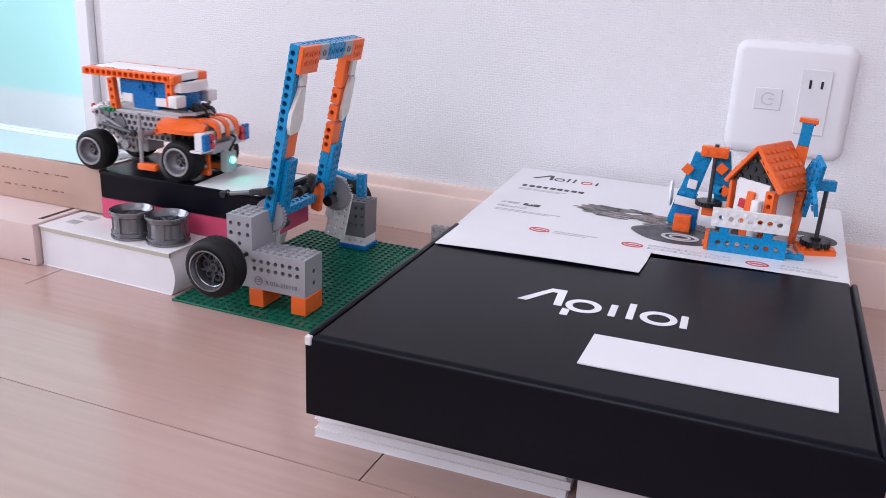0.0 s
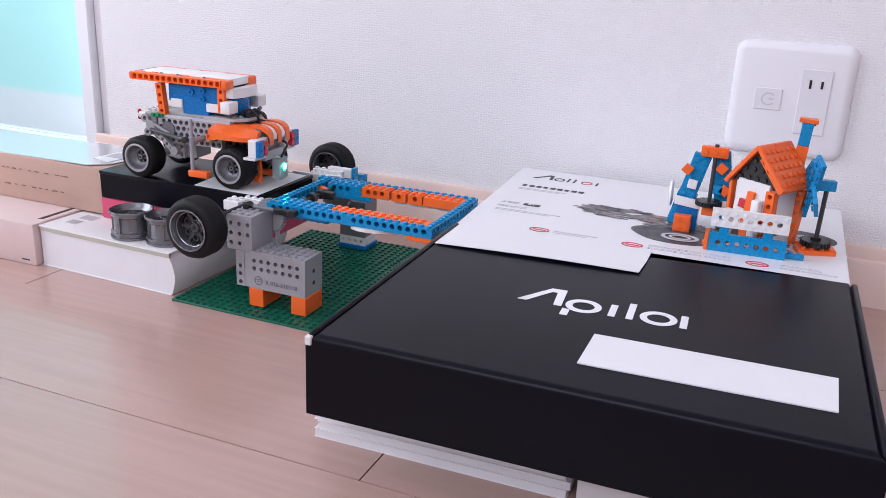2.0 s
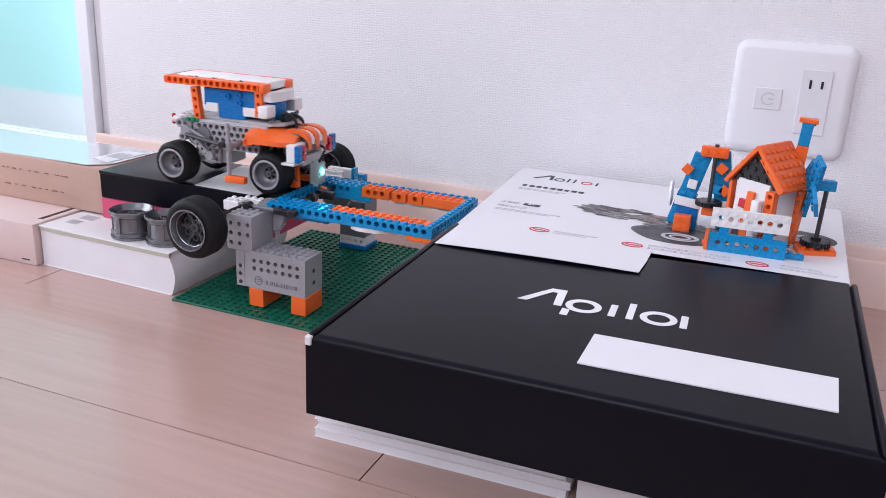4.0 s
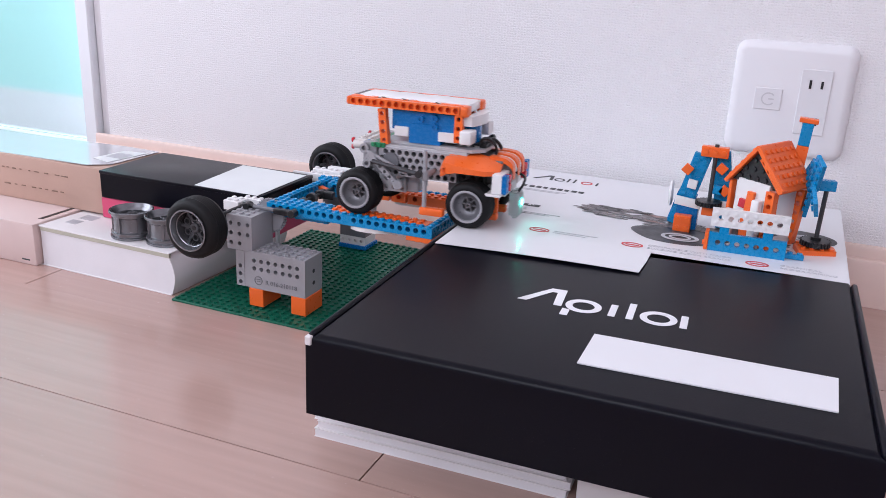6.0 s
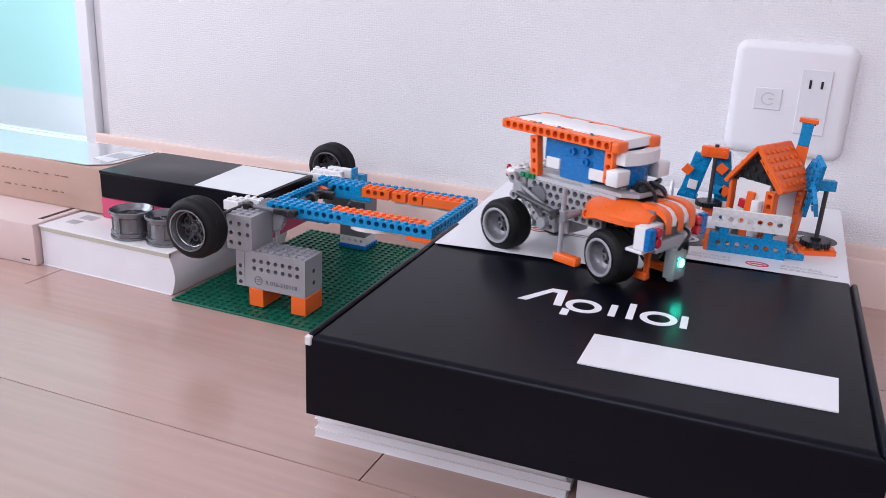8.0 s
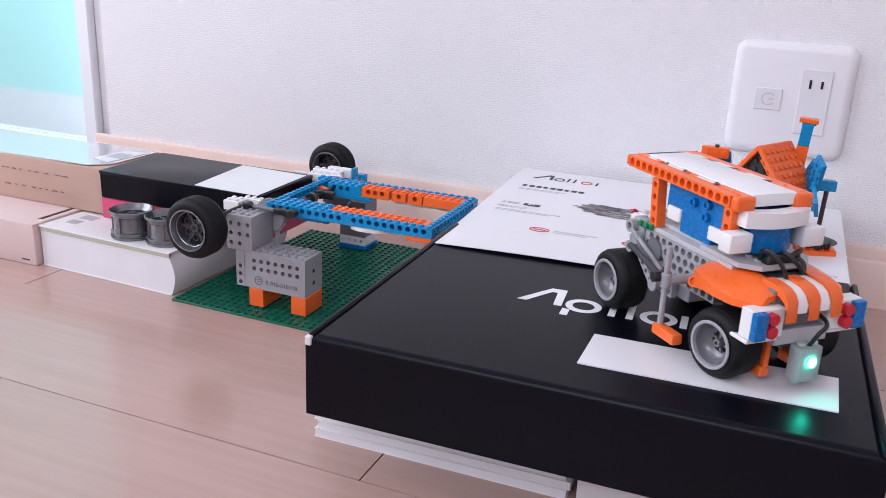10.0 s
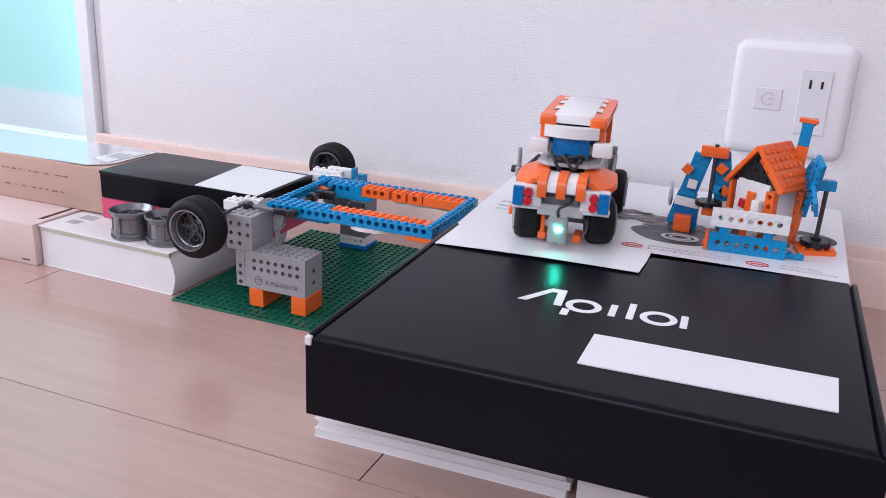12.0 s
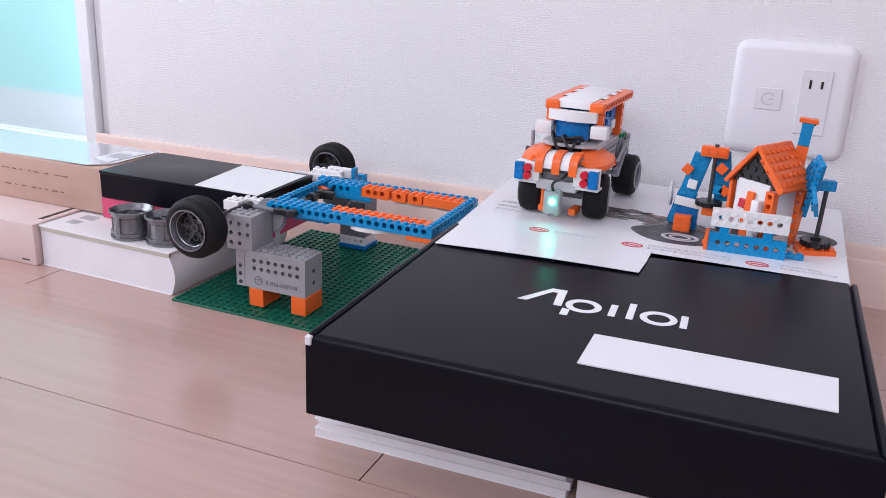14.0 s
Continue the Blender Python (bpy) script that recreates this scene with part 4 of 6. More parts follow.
        bm = bmesh.new()
        rod(bm, (x0 + 0.6 * P, w + 0.002, -0.0005), (0, 1, 0), 0.0062, P + 0.004)
        part("pivot_joint", bm, BLACK, a)
    # dark shaft with its collars between the rails
    bm = bmesh.new()
    between(bm, (x0 + 3.4 * P, -hw + 3 * P, zt + 0.0035), (x0 + 3.4 * P, hf - 3 * P, zt + 0.0035), 0.0023)
    for y, r, w in ((-0.034, 0.0046, 0.009), (-0.014, 0.0058, 0.006), (0.004, 0.0046, 0.010)):
        rod(bm, (x0 + 3.4 * P, y, zt + 0.0035), (0, 1, 0), r, w)
    box(bm, x0 + 2.6 * P, x0 + 5.2 * P, 0.006, 0.0135, zt - 0.001, zt + 0.007, bev=0.0012, seg=2)
    part("shaft", bm, BLACK, a)
    # plates under the free end
    for xa, ya, wide, mat, name in ((19.8, 0, 4, ORANGE, "corner_plate"), (21.2, 4, 2, GREY, "grey_plate"), (21.0, 6, 4, BLUE, "end_plate"), (21.2, 10, 2, GREY, "grey_plate"), (20.3, 12, 3, ORANGE, "corner_plate")):
        bm = bmesh.new()
        box(bm, x0 + xa * P, x0 + 23 * P, -hw + ya * P + 0.0001, -hw + (ya + wide) * P - 0.0001, zt - 0.0046, zt - 0.0003, bev=0.0003)
        pl = part(name, bm, mat, a)
        ny = 1 if mat is GREY else wide // 2 * 2
        sockets(pl, x0 + (20.6 if mat is ORANGE else 21.5) * P, -hw + (ya + (wide - ny) / 2) * P, zt - 0.0046, 2 if mat is ORANGE else 1, ny, MIDGREY if mat is GREY else mat)
    # orange wedge by the far gear
    bm = bmesh.new()
    flat(bm, pose(x0 + 0.5 * P, 0.030, zt - 0.003, 90, 0, 0), [(-0.006, -0.002), (0.020, -0.001), (0.025, 0.003), (0.021, 0.007), (0.012, 0.0095), (0.000, 0.0095), (-0.006, 0.007)], 0.0, 0.007)
    part("orange_wedge", bm, ORANGE, a)
    # connecting rod, pinned to the near side beam
    bm = bmesh.new()
    rod(bm, (0, -0.0045, 0), (0, 1, 0), 0.0040, 0.0085)
    box(bm, -0.0200, 0.0030, -0.0040, 0.0030, -0.0029, 0.0029, bev=0.0010, seg=2)
    rod(bm, (-0.0440, -0.0005, 0), (-1, 0, 0), 0.0025, 0.0120)
    rod(bm, (-0.0500, -0.0060, 0), (0, 1, 0), 0.0034, 0.0100)
    rod(bm, (-0.0180, -0.0005, 0), (-1, 0, 0), 0.0012, 0.0280)
    rod_part = part("connecting_rod", bm, BLACK, a, "black and grey connecting rod")
    bm = bmesh.new()
    rod(bm, (-0.0195, -0.0005, 0), (-1, 0, 0), 0.0022, 0.0250)
    part("sleeve", bm, MIDGREY, rod_part, "grey sleeve")
    # axles to the two counterweight wheels
    wx, wz = -0.0295, 0.0078
    bm = bmesh.new()
    between(bm, (-0.0345, -0.140, 0.0055), (-0.0345, -0.052, 0.0055), 0.0020)
    part("axle", bm, BLACK, a)
    bm = bmesh.new()
    box(bm, -0.042, 0.006, -0.0570, -0.0490 - 0.0005, 0.0015, 0.0105, bev=0.0006)
    studs(bm, pose(-0.042, -0.0572, 0.0105), 3, 1)
    part("crank_arm", bm, WHITE, a)
    bm = bmesh.new()
    box(bm, -0.0530, -0.0353, -0.0735, -0.0575, 0.0010, 0.0106, bev=0.0005)
    studs(bm, pose(-0.0522, -0.0735, 0.0106), 2, 2)
    part("crank_block", bm, WHITE, a)
    bm = bmesh.new()
    box(bm, -0.040, -0.004, 0.0760, 0.0838, 0.0040, 0.0136, bev=0.0006)
    studs(bm, pose(-0.040, 0.0760, 0.0136), 4, 1)
    part("white_beam", bm, WHITE, a)
    bm = bmesh.new()
    box(bm, -0.040, 0.000, 0.0660, 0.0738, 0.0010, 0.0106, bev=0.0006)
    studs(bm, pose(-0.040, 0.0660, 0.0106), 3, 1)
    part("white_beam", bm, WHITE, a)
    bm = bmesh.new()
    box(bm, -0.026, 0.0045, 0.0850, 0.0930, 0.0050, 0.0155, bev=0.0008)
    part("white_beam", bm, WHITE, a, "thick white beam")
    bm = bmesh.new()
    box(bm, 0.0048, 0.0090, 0.0845, 0.0935, -0.0070, 0.0175, bev=0.0006)
    part("blue_hook", bm, BLUE, a)
    bm = bmesh.new()
    holed(bm, pose(-0.062, 0.0700, -0.0150), 7, 3, P, P, 0.004, 0.0019)
    part("holed_plate", bm, WHITE, a, "milky white holed plate")
    near = wheel(a, pose(wx - 0.0050, -0.1515, wz + 0.0005), BIG_SET)
    far = wheel(a, pose(-0.0565, 0.1430, 0.0058), BIG_SET)
    return a, near, far, rod_part


def loose_rims():
    bm = bmesh.new()
    prof = [(0.0205, 0.0), (0.0222, 0.0004), (0.0222, 0.0024), (0.0204, 0.0028), (0.0204, 0.0048), (0.0216, 0.0052), (0.0216, 0.0066), (0.0188, 0.0074), (0.0184, 0.0090), (0.0184, 0.0215), (0.0202, 0.0232), (0.0206, 0.0256), (0.0226, 0.0264), (0.0226, 0.0284), (0.0216, 0.0290),
            (0.0206, 0.0282), (0.0196, 0.0250), (0.0168, 0.0225), (0.0168, 0.0060), (0.0186, 0.0020)]
    lathe(bm, I4, prof, 40, close=True)
    rim = finish("rim_shell", bm, SILVER)
    bm = bmesh.new()
    lathe(bm, I4, [(0, 0.016), (0.004, 0.016), (0.0045, 0.025), (0.0022, 0.025), (0.0022, 0.019), (0, 0.019)], 14)
    for k in range(6):
        q = Matrix.Rotation(radians(60 * k), 4, "Z")
        box(bm, 0.004, 0.0172, -0.0013, 0.0013, 0.0185, 0.0225, q)
    for k in range(6):
        q = Matrix.Rotation(radians(60 * k + 20), 4, "Z")
        box(bm, 0.0178, 0.0202, -0.0014, 0.0014, 0.0070, 0.0235, q)
    spokes = finish("spokes", bm, SILVER)
    for x, y, a in ((0.1965, -0.3055, 10), (0.2405, -0.3035, 35)):
        t = thing("wheel_rim", pose(x, y, 0.0452, 0, 0, a), "spare silver-grey toy wheel rim lying on the book", "wheel rim", "spare rims on the book")
        for n, me in (("rim_shell", rim), ("spokes", spokes)):
            new(n, me).parent = t


base_plate()
drive_units()
BRIDGE, NEAR_WHEEL, FAR_WHEEL, ROD = bridge()
loose_rims()

# ---------------------------------------------------------------- house, tower, windmill on the white box
def tower():
    t = thing("brick_tower", pose(0.7235, -0.178, ZT), "blue brick tower with orange and white tiles", "toy tower", "toy village")
    for side, (xa, xb, top) in enumerate(((0.004, 0.0230, 0.0265), (0.049, 0.0360, 0.0345))):
        bm = bmesh.new()
        lean = math.degrees(math.atan2(xb - xa, 0.075))
        m = pose(xa - 0.008, 0.012, 0.004, 0, lean, 0)
        box(bm, 0, 0.016, 0, 0.006, 0, 0.0715, m, bev=0.0005)
        for k in range(8):
            for i in range(2):
                lathe(bm, m @ Matrix.Translation((0.004 + 0.008 * i, 0, 0.007 + 0.0083 * k)) @ Matrix.Rotation(radians(90), 4, "X"), [(0.0024, 0), (0.0024, 0.0015), (0, 0.0017)], 10)
        part("leg_plate", bm, BLUE, t)
        bm = bmesh.new()
        box(bm, -0.001, 0.017, 0.0062, 0.022, 0.0, 0.030, m, bev=0.0006)
        part("leg_brick", bm, DEEP, t)
    bm = bmesh.new()
    box(bm, 0.0195, 0.0435, 0.004, 0.0125, 0.0715, 0.0810, bev=0.0005)
    for k in range(3):
        lathe(bm, Matrix.Translation((0.0235 + 0.008 * k, 0.004, 0.0762)) @ Matrix.Rotation(radians(90), 4, "X"), [(0.0024, 0), (0.0024, 0.0015), (0, 0.0017)], 10)
    part("top_brick", bm, ORANGE, t)
    bm = bmesh.new()
    rod(bm, (0.0325, 0.0064, 0.0300), (0, 0, 1), 0.0019, 0.0535)
    part("axle", bm, DARK, t)
    bm = bmesh.new()
    gear(bm, toward((0.0325, 0.0020, 0.0275), (0, 0, 1)), 0.0120, 0.0040, 24)
    part("gear", bm, BLACK, t)
    bm = bmesh.new()
    box(bm, 0.0275, 0.0375, -0.003, 0.006, 0.0185, 0.0272, bev=0.0005)
    part("gear_foot", bm, ORANGE, t)
    bm = bmesh.new()
    box(bm, 0.004, 0.0235, 0.0065, 0.0200, 0.0, 0.0235, bev=0.0005)
    part("base_brick", bm, DEEP, t)
    for x, z, mat in ((0.0095, 0.0575, ORANGE), (0.0155, 0.0440, WHITE), (0.0395, 0.0615, ORANGE), (0.0445, 0.0415, ORANGE), (0.0385, 0.0415, BLUE)):
        bm = bmesh.new()
        box(bm, -0.0042, 0.0042, -0.0032, 0.0, -0.0042, 0.0042, pose(x, 0.0085, z, 0, 35 if mat is ORANGE else 8, 0), bev=0.0004)
        part("tile", bm, mat, t)
    bm = bmesh.new()
    box(bm, -0.001, 0.023, 0.0050, 0.0090, 0.0235, 0.0315, pose(0, 0, 0, 0, 6, 0), bev=0.0004)
    box(bm, 0.036, 0.051, 0.0050, 0.0090, 0.0245, 0.0315, bev=0.0004)
    part("white_band", bm, WHITE, t)
    bm = bmesh.new()
    box(bm, 0.004, 0.0195, -0.0045, 0.0045, 0.0, 0.0155, bev=0.0005)
    for i in range(2):
        for k in range(2):
            lathe(bm, Matrix.Translation((0.0078 + 0.008 * i, -0.0045, 0.0040 + 0.0078 * k)) @ Matrix.Rotation(radians(90), 4, "X"), [(0.0024, 0), (0.0024, 0.0015), (0, 0.0017)], 10)
    part("front_brick", bm, ORANGE, t)
    bm = bmesh.new()
    lathe(bm, toward((-0.006, 0.020, 0.030), (1, 0.1, 0)), [(0, 0), (0.010, 0), (0.013, 0.002), (0.010, 0.004), (0, 0.004)], 20)
    part("white_disc", bm, WHITE, t)


def house():
    here = pose(0.7917, -0.195, ZT, 0, 0, -28.5)
    h = thing("brick_house", here, "small brick house with a studded orange roof", "toy house", "toy village")
    W, D, A = 0.0255, 0.050, 0.0886     # half width, depth, ridge height; the front apex stands over the origin
    E = A - 0.0325
    bm = bmesh.new()
    box(bm, -0.0195, 0.0120, 0.004, 0.009, 0.012, E + 0.002, pose(0, 0, 0, 0, 3, 0), bev=0.0006)
    part("front_wall", bm, WHITE, h)
    bm = bmesh.new()
    box(bm, -0.020, 0.020, D - 0.008, D - 0.003, 0.0, E, bev=0.0005)
    part("back_wall", bm, WHITE, h)
    for x0, x1, z1 in ((0.0165, 0.0205, E - 0.003), (-0.0205, -0.0165, E - 0.003)):
        bm = bmesh.new()
        box(bm, x0, x1, 0.012, D - 0.009, 0.0, z1, bev=0.0005)
        part("side_wall", bm, WHITE, h)
    bm = bmesh.new()
    box(bm, 0.0206, 0.0212, 0.013, D - 0.012, 0.012, 0.022)
    part("wall_stripe", bm, MIDGREY, h)
    for x, y, lean in ((0.0130, 0.002, 0), (0.0150, D - 0.010, 6)):
        bm = bmesh.new()
        holed(bm, pose(x, y, 0.0, 0, lean, 0), 1, 6, P, 0.0088, 0.008, 0.0022)
        part("corner_post", bm, ORANGE, h)
    bm = bmesh.new()
    box(bm, -0.0240, -0.0208, 0.002, 0.010, 0.0, E - 0.001, bev=0.0005)
    part("corner_post", bm, ORANGE, h)
    bm = bmesh.new()
    flat(bm, pose(0, 0.012, 0, 90, 0, 0), [(-W + 0.002, E), (W - 0.002, E), (0.0, A - 0.003)], 0.0, 0.006)
    for k, (n, z) in enumerate(((5, E + 0.0045), (4, E + 0.0125), (2, E + 0.0205))):
        for i in range(n):
            lathe(bm, Matrix.Translation((-0.004 * (n - 1) + 0.008 * i, 0.006, z)) @ Matrix.Rotation(radians(90), 4, "X"), [(0.0024, 0), (0.0024, 0.0015), (0, 0.0017)], 10)
    part("gable", bm, BLACK, h, "black studded gable")
    for s in (-1, 1):
        d = Vector((s * (W + 0.002), 0, E - A - 0.0028))
        L = d.length
        x = d.normalized()
        nrm = Vector((-x.z, 0, x.x)) if s > 0 else Vector((x.z, 0, -x.x))
        m = Matrix.Translation((0, 0, A)) @ Matrix((x, (0, 1, 0), nrm)).transposed().to_4x4()
        bm = bmesh.new()
        box(bm, -0.001, L, 0.0, D + 0.002, -0.0015, 0.0022, m, bev=0.0005)
        studs(bm, m, 5, 6, 0.002, 0.002, 0.0022)
        part("roof_slope", bm, ORANGE, h, "orange studded roof slope")
    bm = bmesh.new()
    holed(bm, pose(0.0030, 0.0005, A - 0.0100, 0, 49.5, 0), 4, 1, 0.0085, 0.0058, 0.0068, 0.0021)
    part("gable_beam", bm, ORANGE, h, "orange holed beam under the roof edge")
    for x0, x1, z0, z1, y, mat, tilt in ((-0.0075, -0.0005, 0.030, 0.049, 0.0005, ORANGE, 4), (-0.0075, 0.0060, 0.0225, 0.0345, -0.0020, ORANGE, 14), (-0.0155, -0.0085, 0.032, 0.040, 0.0010, RED, 6), (-0.0070, 0.0015, 0.002, 0.024, 0.0005, ORANGE, 0)):
        bm = bmesh.new()
        box(bm, x0, x1, y, 0.0045, z0, z1, pose(0, 0, 0, 0, tilt, 0), bev=0.0005)
        part("tile", bm, mat, h)
    for x0, x1, z1 in ((-0.0225, -0.0140, 0.0300), (0.0040, 0.0115, 0.0440)):
        bm = bmesh.new()
        box(bm, x0, x1, -0.005, 0.0036, 0.004, z1, bev=0.0016, seg=4)
        part("curved_panel", bm, WHITE, h)
    # chimney behind the far slope
    c = here.inverted() @ pose(0.8262, -0.150, 0.166, 0, 3.5, 0)
    bm = bmesh.new()
    box(bm, -0.005, 0.005, -0.005, 0.005, -0.03, 0.0235, c, bev=0.0005)
    ch = part("chimney", bm, ORANGE, h)
    bm = bmesh.new()
    box(bm, -0.0048, 0.0048, -0.0048, 0.0048, 0.0237, 0.0440, c, bev=0.0005)
    part("chimney_stack", bm, BLUE, ch, "sky blue chimney stack")
    bm = bmesh.new()
    box(bm, -0.0080, 0.0080, -0.005, 0.005, 0.0442, 0.0480, c, bev=0.0005)
    part("chimney_cap", bm, ORANGE, ch)


def fence():
    f = thing("brick_fence", pose(0.7640, -0.2250, ZT, 0, 0, 2.5), "white and blue fence of holed plates on the box", "toy fence", "toy village")
    for name, z0, mat in (("lower_rail", 0.0, BLUE), ("upper_rail", 0.0222, WHITE)):
        bm = bmesh.new()
        box(bm, 0, P / 2, 0, 0.0045, z0, z0 + 2 * P)
        holed(bm, pose(P / 2, 0, z0), 7, 1, P, 2 * P, 0.0045, 0.0024)
        box(bm, 7.5 * P, 8 * P, 0, 0.0045, z0, z0 + 2 * P)
        if mat is WHITE:
            for i in range(8):
                for k in (0.45, 1.55):
                    lathe(bm, Matrix.Translation(((i + 0.5) * P, 0, z0 + k * P)) @ Matrix.Rotation(radians(90), 4, "X"), [(0.0021, 0), (0.0021, 0.0002), (0.0019, 0.0003), (0, 0.0003)], 10)
        part(name, bm, mat, f)
    for x in (1.5, 6.0):
        bm = bmesh.new()
        box(bm, x * P - 0.004, x * P + 0.004, 0.0005, 0.005, 2 * P - 0.0005, 0.026, bev=0.0004)
        part("post", bm, BLUE, f)
    bm = bmesh.new()
    box(bm, -0.0035, -0.0003, -0.001, 0.015, 0.0005, 0.0155, bev=0.0004)
    studs(bm, pose(-0.0035, 0.0035, 0.0005, 0, -90, 0), 1, 1)
    part("end_brick", bm, ORANGE, f)
    bm = bmesh.new()
    box(bm, 0.0642, 0.0795, 0.006, 0.010, 0.0003, 0.0045, bev=0.0004)
    studs(bm, pose(0.064, 0.004, 0.0045), 2, 1)
    part("link_plate", bm, BLUE, f)


def windmill():
    w = thing("brick_windmill", pose(0.8512, -0.1800, ZT, 0, 0, 14), "blue-bladed brick windmill on an orange base", "toy windmill", "toy village")
    bm = bmesh.new()
    flat(bm, I4, [(-0.017, -0.016), (0.016, -0.011), (0.017, 0.003), (0.009, 0.013), (-0.010, 0.012), (-0.017, 0.004)], 0.0, 0.0042)
    studs(bm, I4, 4, 3, -0.016, -0.012, 0.0042)
    part("base_plate", bm, ORANGE, w)
    bm = bmesh.new()
    gear(bm, toward((0, 0, 0.0060), (0, 0, 1)), 0.0130, 0.0045, 24)
    lathe(bm, Matrix.Translation((0, 0, 0.0105)), [(0.0045, 0), (0.0045, 0.003), (0, 0.003)], 12)
    part("gear", bm, BLACK, w)
    bm = bmesh.new()
    between(bm, (0, 0, 0.008), (0.0015, 0.0, 0.064), 0.0020)
    part("axle", bm, DARK, w)
    bm = bmesh.new()
    box(bm, -0.008, 0.008, -0.004, 0.004, 0.0560, 0.0650, bev=0.0005)
    hub = part("hub", bm, BLUE, w)
    for k in range(4):
        bm = bmesh.new()
        m = pose(0, 0, 0, 0, 0, -4) @ pose(-0.010, 0, 0.058) @ Matrix.Rotation(radians(90 * k + 28), 4, "X") @ pose(0, 0, 0, 0, 0, 14)
        box(bm, -0.0018, 0.0018, -0.0078, 0.0078, 0.001, 0.0300, m, bev=0.0004)
        for i in range(2):
            for j in range(3):
                lathe(bm, m @ Matrix.Translation((-0.0018, -0.004 + 0.008 * i, 0.007 + 0.008 * j)) @ Matrix.Rotation(radians(-90), 4, "Y"), [(0.0024, 0), (0.0024, 0.0015), (0, 0.0017)], 8)
        part("blade", bm, BLUE, hub)


tower()
house()
fence()
windmill()

# ---------------------------------------------------------------- the car
def strip(bm, top, y0, y1, thick):
    """A band bent along (x, z) points, from y0 to y1."""
    a = [[bm.verts.new((x, y, z)) for x, z in top] for y in (y0, y1)]
    b = [[bm.verts.new((x, y, z - thick)) for x, z in top] for y in (y0, y1)]
    n = len(top)
    for k in range(n - 1):
        bm.faces.new((a[0][k], a[0][k + 1], a[1][k + 1], a[1][k]))
        bm.faces.new((b[0][k], b[1][k], b[1][k + 1], b[0][k + 1]))
        for s in (0, 1):
            bm.faces.new((a[s][k], b[s][k], b[s][k + 1], a[s][k + 1]))
    for k in (0, n - 1):
        bm.faces.new((a[0][k], a[1][k], b[1][k], b[0][k]))


def cable(name, pts, r, mat, parent):
    c = bpy.data.curves.new(name, "CURVE")
    c.dimensions, c.bevel_depth, c.bevel_resolution, c.resolution_u = "3D", r, 2, 6
    sp = c.splines.new("BEZIER")
    sp.bezier_points.add(len(pts) - 1)
    for bp, p in zip(sp.bezier_points, pts):
        bp.co, bp.handle_left_type, bp.handle_right_type = p, "AUTO", "AUTO"
    tmp = new(name, c)
    bpy.context.view_layer.update()
    me = bpy.data.meshes.new_from_object(tmp.evaluated_get(bpy.context.evaluated_depsgraph_get()))
    bpy.data.objects.remove(tmp)
    me.materials.clear()
    me.materials.append(mat)
    ob = new(name, me)
    ob.parent = parent
    return ob


